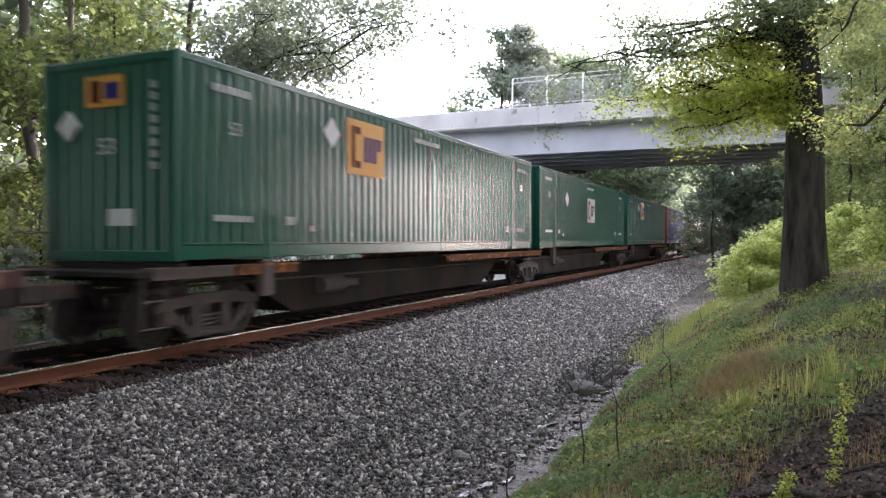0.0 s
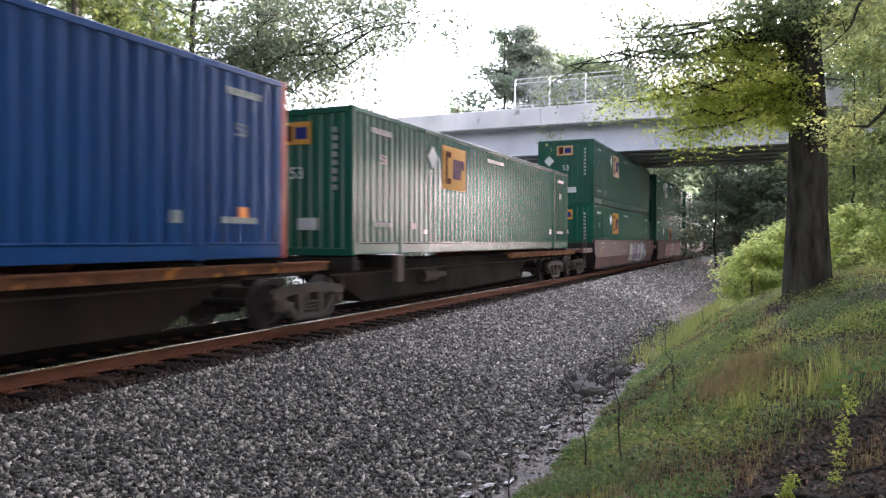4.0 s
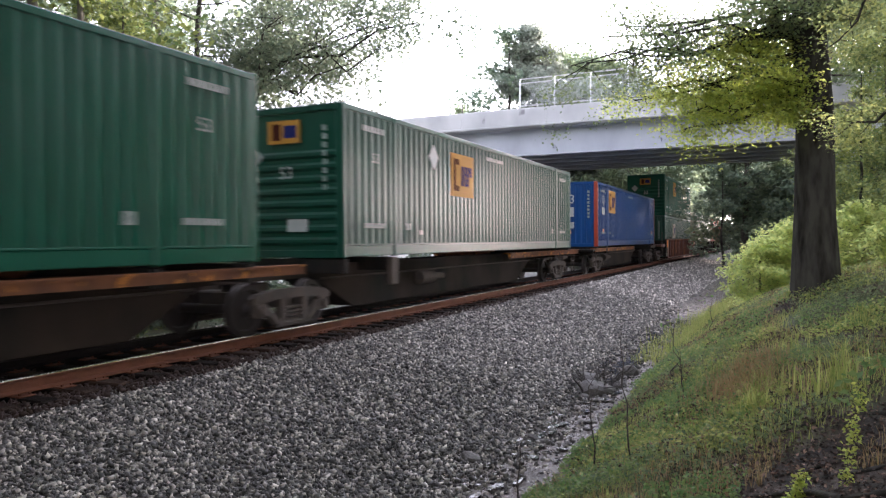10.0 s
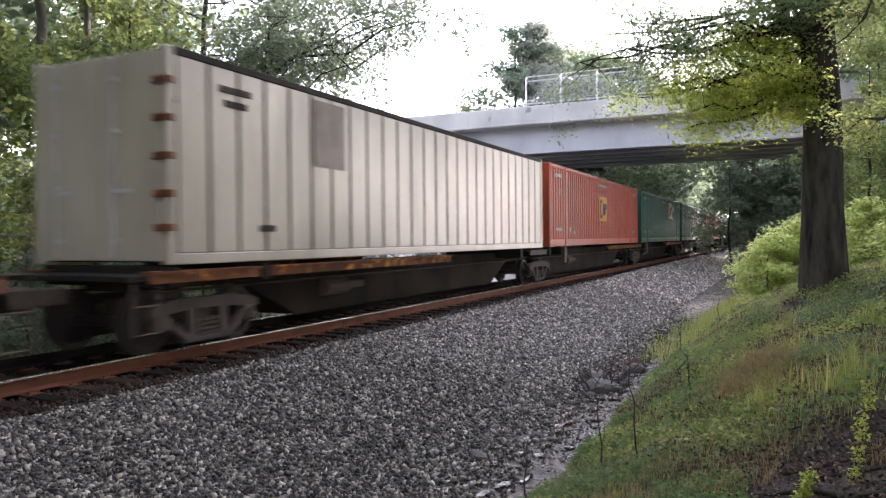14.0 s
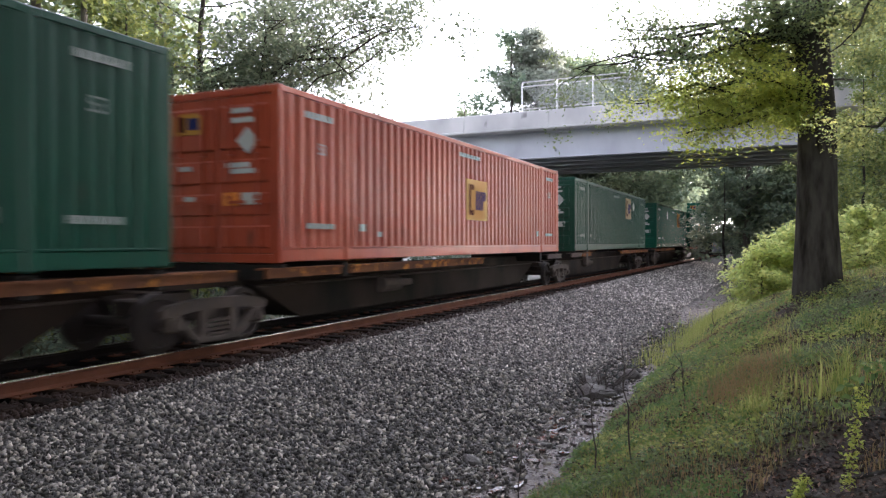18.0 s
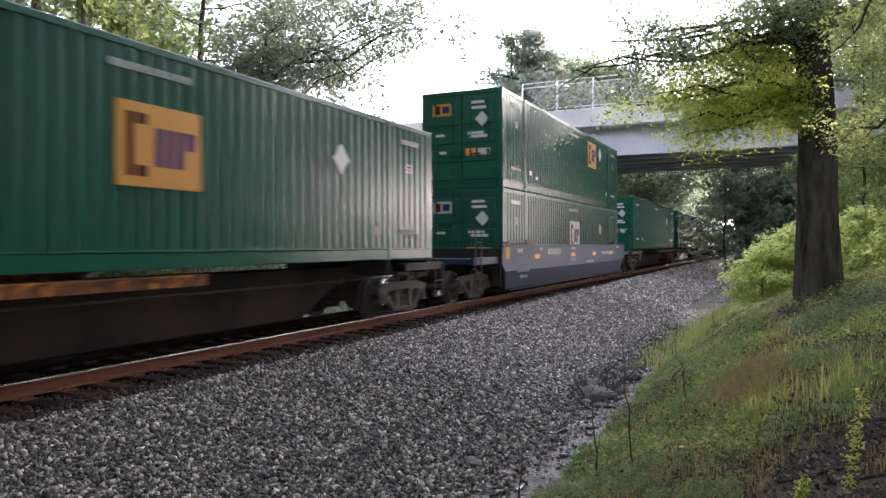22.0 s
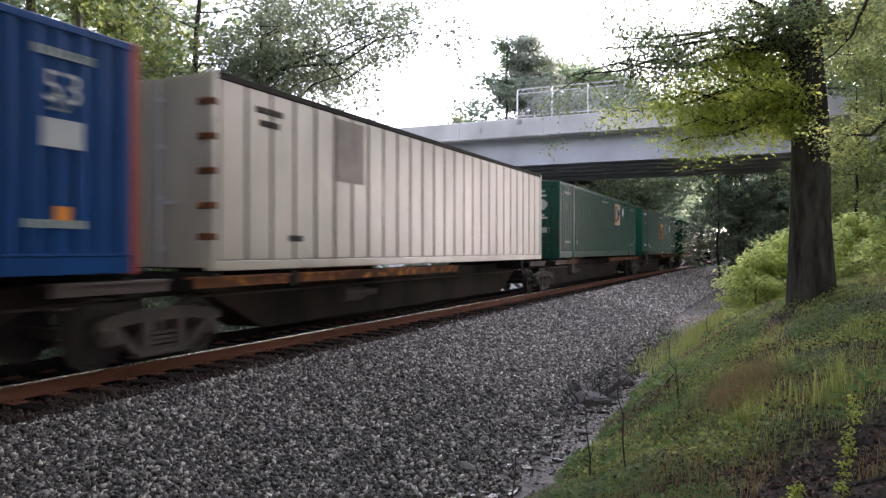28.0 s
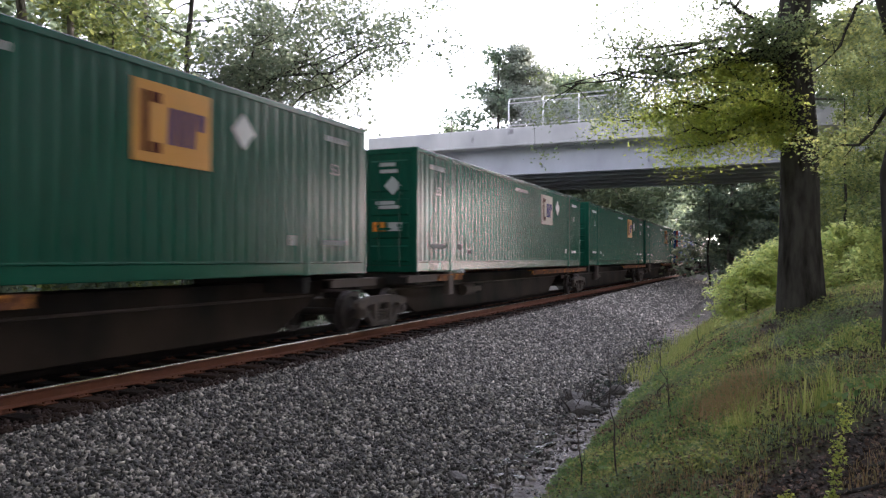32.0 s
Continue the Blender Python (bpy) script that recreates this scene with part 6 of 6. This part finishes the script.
# tall crowns added to break the sun falling on the near train
for x, y, k in ((6.2, 60.5, 1.15), (9.6, 61.5, 1.25), (13.0, 62.5, 1.3), (16.5, 63.0, 1.3), (20.0, 65.0, 1.35)):
    plant("woodland_tree", WOOD_B, x, y, 1.7 * x, k, KINDS["B"][2], "tree", "trees beyond the bridge")
# open row on the bank's far side; unseen trees added to block the sky
for x, y, k, s in [(17.0, 38, "B", 1.2), (8, 6, "B", 1.1), (15, 12, "A", 1.2), (3.6, 2.6, "B", 1.15), (6.0, 8.5, "B", 1.15), (9.0, 13.5, "B", 1.1), (9.5, 1.5, "B", 1.3), (12.0, 8.0, "B", 1.3), (2.9, 22.0, "S", 0.5), (2.8, 24.5, "S", 0.5), (2.6, 31, "S", 0.55)]:
    meshes, name, label = KINDS[k]
    plant(name, meshes, x, y, r.uniform(0, 6.28), s, label, "tree", "trees on the bank")
for x, y, s in [(2.9, 25.6, 0.70), (3.0, 30.5, 0.82), (1.9, 21.5, 0.45)]:
    plant("woodland_tree", FINE_C, x, y, 3 * x, s, "young leafy tree on the bank near the bridge", "tree", "trees on the bank")
# added trees: crowns placed to dapple the train and shade the oak
for x, y, s, kind, turn in [(2.0, 37.2, 1.0, DAPPLE, 0.4), (5.3, 39.6, 1.0, REACH, 0.0), (4.6, 35.2, 1.0, HIGH, 1.0), (8.8, 33.0, 1.0, HIGH, 2.0)]:
    plant("woodland_tree", kind, x, y, turn, s, "tall bare-stemmed tree with a high grey-green crown", "tree", "trees on the bank")
for x, y, s in [(2.9, 16.6, 0.75), (2.6, 22.5, 0.9), (3.6, 19.5, 0.95), (4.6, 16.0, 1.0)]:
    plant("shrub", FINE_S, x, y, r.uniform(0, 6.28), s, "sunlit leafy shrub on the bank behind the oak", "shrub", "shrubs on the bank")
for x, y, s in [(-0.45, 20.5, 0.9), (0.40, 21.4, 0.95), (0.2, 24.5, 0.95), (1.7, 19.0, 0.8), (2.2, 16.4, 0.7)]:
    plant("bush", BUSH, x, y, r.uniform(0, 6.28), s, "pale green leafy bush on the bank beside the track", "bush", "bushes on the bank")


# ---- grass and small growth on the bank ----
def blades(name, label, rng, x, y, length, mat, lean=0.5, wide=0.006, category="grass"):
    n = len(x)
    z = ground_z(x, y)
    a = rng.uniform(0, 2 * np.pi, n)
    d = np.stack([np.cos(a), np.sin(a), np.zeros(n)], 1)
    s = np.stack([-np.sin(a), np.cos(a), np.zeros(n)], 1) * wide
    p = np.stack([x, y, z - 0.01], 1)
    L = length[:, None]
    up = np.array([0, 0, 1.0])
    k = (lean * rng.uniform(0.2, 1.2, n))[:, None]
    m = p + up * L * 0.6 + d * L * 0.22 * k
    t = p + up * L * (1 - 0.25 * k) + d * L * 0.75 * k
    v = np.stack([p - s, p + s, m + s * 0.8, m - s * 0.8, t], 1)
    base = (np.arange(n) * 5)[:, None]
    f = np.concatenate([base + np.array([[0, 1, 2]]), base + np.array([[0, 2, 3]]), base + np.array([[3, 2, 4]])], 1).reshape(-1, 3)
    return thing(name, label, category, kind="stuff", data=bulk_mesh(name, v.reshape(-1, 3), f, [mat]))


def patchy(x, y, scale, level, seed):
    """Keeps the points where a slow noise is high."""
    keep = [noise.noise((a * scale + seed, b * scale, 0.0)) > level for a, b in zip(x, y)]
    return np.array(keep)


rng = np.random.default_rng(9)
n = 95000
y = 2.6 + 30 * rng.random(n) ** 1.7
x = rng.uniform(-2.05, 3.8, n)
keep = patchy(x, y, 0.8, -0.16, 3.0) & (x > -1.95 + 0.16 * np.sin(1.9 * y) + 0.11 * np.sin(4.7 * y) + 0.75 * np.clip((y - 8.5) / 2.5, 0, 1) * rng.random(n) ** 0.4) & ~(x > 1.07 * y - 6.7 + rng.normal(0, 0.12, len(x)))
x, y = x[keep], y[keep]
blades("grass", "short green grass on the bank", rng, x, y, rng.uniform(0.04, 0.13, len(x)) * (1 + 0.6 * rng.random(len(x)) ** 3), GRASS, 1.0, 0.0035)
n = 42000
y = 5.5 + 24 * rng.random(n) ** 1.3
x = rng.uniform(-2.2, 2.5, n)
keep = patchy(x, y, 0.6, -0.02, 9.0)
blades("dry_grass", "tan dry grass among the green", rng, x[keep], y[keep], rng.uniform(0.06, 0.18, keep.sum()), GRASS_DRY, 1.0, 0.003)
n = 2200
x, y = -0.38 + rng.normal(0, 0.24, n), 8.8 + rng.normal(0, 0.45, n)
blades("dry_grass", "patch of tan seeding grass on the bank", rng, x, y, rng.uniform(0.12, 0.30, n), GRASS_DRY, 0.9, 0.0035)
n = 5000
x, y = rng.uniform(-30, -21.8, n), rng.uniform(23, 36, n)
blades("slope_grass", "long bright green grass on the bridge embankment", rng, x, y, rng.uniform(0.3, 0.7, n), GRASS, 0.8, 0.02)
n = 2600
y = rng.uniform(15, 26, n)
x = -2.1 + rng.normal(0, 0.35, n) + 0.03 * (y - 15)
blades("tall_weeds", "tall pale grass along the ditch", rng, x, y, rng.uniform(0.15, 0.45, n), GRASS, 0.8, 0.005)
for cx, cy, k in ((0.48, 7.4, 90), (0.36, 7.5, 50), (0.05, 7.9, 26), (-0.25, 7.4, 60), (-0.75, 9.5, 40), (0.05, 9.4, 60), (0.9, 10.4, 50), (-0.15, 8.3, 40)):
    blades("grass_tuft", "tuft of long arching grass on the bank", rng, cx + rng.normal(0, 0.10, k), cy + rng.normal(0, 0.10, k), rng.uniform(0.5, 1.0, k) * (0.62 if cy == 7.4 and cx > 0 else 0.40), GRASS, 0.8, 0.005)
n = 9000
y = 4.6 + 9 * rng.random(n) ** 1.3
x = -2.15 + 1.9 * rng.random(n) ** 1.4
keep = patchy(x, y, 0.9, -0.1, 5.0)
x, y = x[keep], y[keep]
v, f = leaf_cloud(rng, np.stack([x, y, ground_z(x, y) + 0.05], 1), 0.08, 5, 0.040, 0.7)
thing("ground_cover", "low green creeping plants at the ditch's edge", "plant", kind="stuff", data=bulk_mesh("ground_cover", v, f, [CLOVER]))
for seed, mat, leaf, label in ((11.0, CLOVER, 0.042, "low broad-leaved weeds among the grass"), (17.0, GRASS, 0.045, "pale green weeds among the grass"), (23.0, LEAF_OAK_SHADED, 0.042, "dark green ivy among the grass")):
    n = 8000
    y = 5.2 + 12 * rng.random(n) ** 1.4
    x = rng.uniform(-2.0, 2.6, n)
    keep = patchy(x, y, 0.7, 0.13, seed) & ~(x > 1.07 * y - 6.7 + rng.normal(0, 0.12, len(x)))
    x, y = x[keep], y[keep]
    v, f = leaf_cloud(rng, np.stack([x, y, ground_z(x, y) + 0.07], 1), 0.10, 6, leaf, 0.8)
    thing("weeds", label, "plant", kind="stuff", data=bulk_mesh("weeds", v, f, [mat]))
n = 36000
y = np.concatenate([2.8 + 5 * rng.random(n // 2), 8 + 12 * rng.random(n // 2)])
x = np.concatenate([rng.uniform(-0.9, 2.4, n // 2), -2.15 + np.abs(rng.normal(0, 0.55, n // 2))])
v, f = leaf_cloud(rng, np.stack([x, y, ground_z(x, y) + 0.02], 1), 0.03, 1, 0.034, 0.3)
x2, y2 = rng.uniform(-2.1, 2.6, 22000), 5.5 + 14 * rng.random(22000)
keep = patchy(x2, y2, 0.9, 0.02, 31.0)
x2, y2 = x2[keep], y2[keep]
v2, f2 = leaf_cloud(rng, np.stack([x2, y2, ground_z(x2, y2) + 0.06], 1), 0.05, 1, 0.045, 0.6)
thing("leaf_litter", "brown dead leaves scattered among the grass", "leaves", kind="stuff", data=bulk_mesh("leaf_litter", v2, f2, [LITTER]))
thing("leaf_litter", "brown dead leaves on bare soil", "leaves", kind="stuff", data=bulk_mesh("leaf_litter", v, f, [LITTER]))


def stem(x, y, h, lean, seed, leaves=0):
    rng = np.random.default_rng(seed)
    t = thing("sapling", "thin dark bare-stemmed sapling at the edge of the ditch", "sapling", "saplings by the ditch")
    t.location = (x, y, gz(x, y))
    pts = curve_points((0, 0, -0.05), (lean[0], lean[1], h), 0.03, rng, 7)
    s = [tube(pts, np.linspace(0.010, 0.004, 7), 5)]
    tips = []
    for k in range(5):
        b = pts[2 + k % 5]
        e = b + np.array([rng.normal(0, 0.10), rng.normal(0, 0.10), rng.uniform(0.08, 0.22)])
        s.append(tube(np.array([b, (b + e) / 2 + 0.01, e]), [0.004, 0.003, 0.002], 4))
        tips.append(e)
    off, V, F = 0, [], []
    for v, f in s:
        V.append(v)
        F.append(f + off)
        off += len(v)
    part("stem", bulk_mesh("stem", np.concatenate(V), np.concatenate(F), [TWIG]), t)
    if leaves:
        v, f = leaf_cloud(rng, tips, 0.10, leaves, 0.07)
        part("leaves", bulk_mesh("leaves", v, f, [CLOVER]), t)


def weed(x, y, h, seed):
    """A plumy upright weed: one stalk set with rows of narrow leaves."""
    rng = np.random.default_rng(seed)
    t = thing("plumy_weed", "yellow-green plumy upright weed on bare soil", "plant", "weeds on the bare soil")
    t.location = (x, y, gz(x, y))
    pts = curve_points((0, 0, -0.03), (0.10, 0.02, h), 0.02, rng, 7)
    v, f = tube(pts, np.linspace(0.006, 0.002, 7), 5)
    part("stem", bulk_mesh("stem", v, f, [TWIG]), t)
    c = np.concatenate([pts[i] * (1 - u) + pts[i + 1] * u for i in range(6) for u in [np.linspace(0, 1, 5)[:, None]]])
    v, f = leaf_cloud(rng, c, 0.05, 12, 0.030, 0.9)
    part("leaves", bulk_mesh("leaves", v, f, [LEAF_OAK_LIT]), t)


stem(-1.25, 6.9, 1.12, (-0.12, 0.05), 1)
stem(-1.60, 7.04, 0.85, (-0.10, 0.02), 2)
stem(-0.99, 8.7, 0.5, (-0.05, 0.02), 7, 3)
stem(-1.30, 10.2, 0.8, (0.0, 0.05), 3, 5)
stem(-2.35, 6.8, 0.5, (0.02, 0.02), 4)
stem(-1.2, 14.5, 0.7, (0.05, 0.0), 5, 4)
stem(0.55, 6.4, 0.35, (0.08, 0.05), 6, 10)
weed(0.36, 5.2, 0.62, 12)
weed(0.04, 5.05, 0.20, 13)


# ---- ditch: puddles, fallen slab, roots ----
def puddle(x, y, w, l, seed):
    r = random.Random(seed)
    n = 18
    o = [(x + w * math.cos(2 * math.pi * i / n) * r.uniform(0.6, 1.2), y + l * math.sin(2 * math.pi * i / n) * r.uniform(0.6, 1.2)) for i in range(n)]
    z = gz(x, y) + 0.030
    m = cached("water", lambda: material("ditch_water", (0.05, 0.042, 0.035), 0.05, bump=0.9, fine=6, uneven=0.2, scale=2, specular=0.8))
    thing("puddle", "shallow muddy puddle reflecting the pale sky", "puddle", "puddles in the ditch", data=Shape().prism(o, "z", z - 0.03, z).mesh("puddle", m))


for i, (x, y, w, l) in enumerate(((-2.68, 11.6, 0.20, 0.22), (-2.85, 9.0, 0.10, 0.35), (-2.62, 7.0, 0.05, 0.10), (-2.75, 14.4, 0.24, 0.9), (-2.85, 16.8, 0.2, 0.9), (-2.8, 19.5, 0.18, 1.1))):
    puddle(x, y, w, l, i)


r = random.Random(77)
for i in range(110):
    y = 6.5 + 17 * r.random()
    k = 0.5 + 0.07 * (y - 6.5)
    puddle(-2.80 + r.gauss(0, 0.20), y, k * r.uniform(0.03, 0.13), k * r.uniform(0.06, 0.30), 20 + i)


def rock(x, y, w, l, h, seed, tilt, mat, name="rock", label="dark wet rock in the ditch"):
    rng = np.random.default_rng(seed)
    bm = bmesh.new()
    bmesh.ops.create_icosphere(bm, subdivisions=2, radius=1.0)
    for v in bm.verts:
        v.co *= 1 + 0.25 * noise.noise(v.co * 1.3 + Vector((seed, 0, 0)))
        v.co = Vector((v.co.x * w, v.co.y * l, v.co.z * h))
    me = bpy.data.meshes.new(name)
    bm.to_mesh(me)
    bm.free()
    me.materials.append(mat)
    o = thing(name, label, "rock", "rocks in the ditch", data=me)
    o.matrix_basis = Matrix.Translation((x, y, gz(x, y) + h * 0.4)) @ Euler(tilt).to_matrix().to_4x4()


DARK_STONE = material("dark_wet_stone", (0.062, 0.052, 0.046), 0.6, dark=(0.075, 0.080, 0.068), scale=6, bump=0.5)
rock(-2.95, 12.6, 0.22, 0.28, 0.14, 3, (0.1, 0.25, 0.3), DARK_STONE)
rock(-3.15, 12.9, 0.13, 0.16, 0.10, 5, (0, 0.2, 0), DARK_STONE)
rock(-2.55, 13.9, 0.16, 0.2, 0.12, 6, (0, 0, 0.5), DARK_STONE)
rock(-2.45, 18.0, 0.14, 0.2, 0.1, 7, (0, 0, 0.5), DARK_STONE)
rock(-2.80, 12.1, 0.34, 0.30, 0.13, 9, (0.1, 0.1, 0.3), DARK_STONE, "mud_mound", "dark mound of wet mud and roots in the ditch")
pile = thing("brush_pile", "heap of dark wet sticks and mud lying in the ditch", "debris")
rng = np.random.default_rng(88)
for i in range(34):
    px, py = -2.82 + rng.normal(0, 0.16), 12.35 + rng.normal(0, 0.22)
    ex, ey = px + rng.normal(0, 0.32), py + rng.normal(0, 0.30)
    p = curve_points((px, py, gz(px, py) + 0.02), (ex, ey, gz(ex, ey) + rng.uniform(0.04, 0.40)), 0.06, rng, 5)
    v, f = tube(p, np.linspace(0.016, 0.006, 5) * rng.uniform(0.6, 1.4), 6)
    part("stick", bulk_mesh("stick", v, f, [DARK_STONE], smooth=True), pile)
for i in range(22):
    y = rng.uniform(6.0, 22.0)
    rock(-2.80 + rng.normal(0, 0.28), y, rng.uniform(0.03, 0.12), rng.uniform(0.04, 0.16), rng.uniform(0.02, 0.06), 40 + i, (0.1, 0.1, rng.uniform(0, 3)), DARK_STONE, "mud_clod", "dark wet clod of mud in the ditch")

rng = np.random.default_rng(31)
for i in range(9):
    x, y = rng.uniform(0.0, 1.2), rng.uniform(4.2, 6.6)
    a = rng.uniform(2.2, 3.6)
    p = [(x + math.cos(a) * s * 0.9, y + math.sin(a) * s * 0.6 + 0.05 * math.sin(5 * s), gz(x + math.cos(a) * s * 0.9, y + math.sin(a) * s * 0.6) + 0.012) for s in np.linspace(0, 1, 7)]
    v, f = tube(p, np.linspace(0.030, 0.010, 7) * rng.uniform(0.6, 1.1), 6)
    thing("root", "exposed tree root on bare dark soil", "root", "roots on the bank", data=bulk_mesh("root", v, f, [BARK], smooth=True))

# poles
for x, y, h, dx, dy, label in ((-20.5, 16.6, 13, 0.0, 0, "tall thin grey pole among the trees"),):
    thing("utility_pole", label, "pole", data=Shape().cyl((x, y, gz(x, y) - 0.2), (x + dx, y + dy, h), 0.11, 0.08, 10).mesh("utility_pole", BARK_PALE))
for x, dx in ((-13.0, -0.5), (-12.4, -0.35)):
    thing("leaning_pole", "pale leaning pole beyond the bridge", "pole", "poles beyond the bridge", data=Shape().cyl((x, 63, gz(x, 63) - 0.2), (x - dx * 3, 63, 7.6), 0.11, 0.09, 8).mesh("leaning_pole", BARK_PALE))


# ---- movement ----
GONE = [(0, 0.0), (1, 16.35), (2, 32.86), (3, 49.35), (5.5, 90.31), (6, 98.62), (7, 115.05), (8, 131.38), (9, 147.98), (10, 164.83), (11, 181.58), (12, 198.44), (13, 215.16), (15.5, 257.0), (16, 265.42),
        (17, 282.37), (18, 299.32), (19, 316.14), (20, 333.1), (21, 350.5), (22, 367.58), (23, 384.46), (24, 401.51), (25, 418.54), (27.5, 460.98), (28, 469.57), (29, 486.99), (30, 504.24), (31, 521.57), (32, 538.92)]


def gone(t):
    """Metres that the train has run since the start."""
    return float(np.interp(t, [a for a, _ in GONE], [b for _, b in GONE]))


def motions():
    for ob, u, z in MOVING:
        walk(ob, [(t, pose(TRACK, u - s, z)) for t, s in GONE])
    for w, at, y, z, r in WHEELS:
        rows, turn = [(0.0, pose(0, y, z))], 0.0
        for k in range(1, 960):
            t = k / FPS
            if 2.0 < at - gone(t) < 34.0:
                if not turn:
                    rows.append(((k - 1) / FPS, pose(0, y, z))) if k > 1 else None
                turn += math.degrees((gone(t) - gone(t - 1 / FPS)) / r)
                rows.append((t, pose(0, y, z, turn % 360)))
        rows.append((32.0, rows[-1][1]))
        walk(w, rows)


motions()
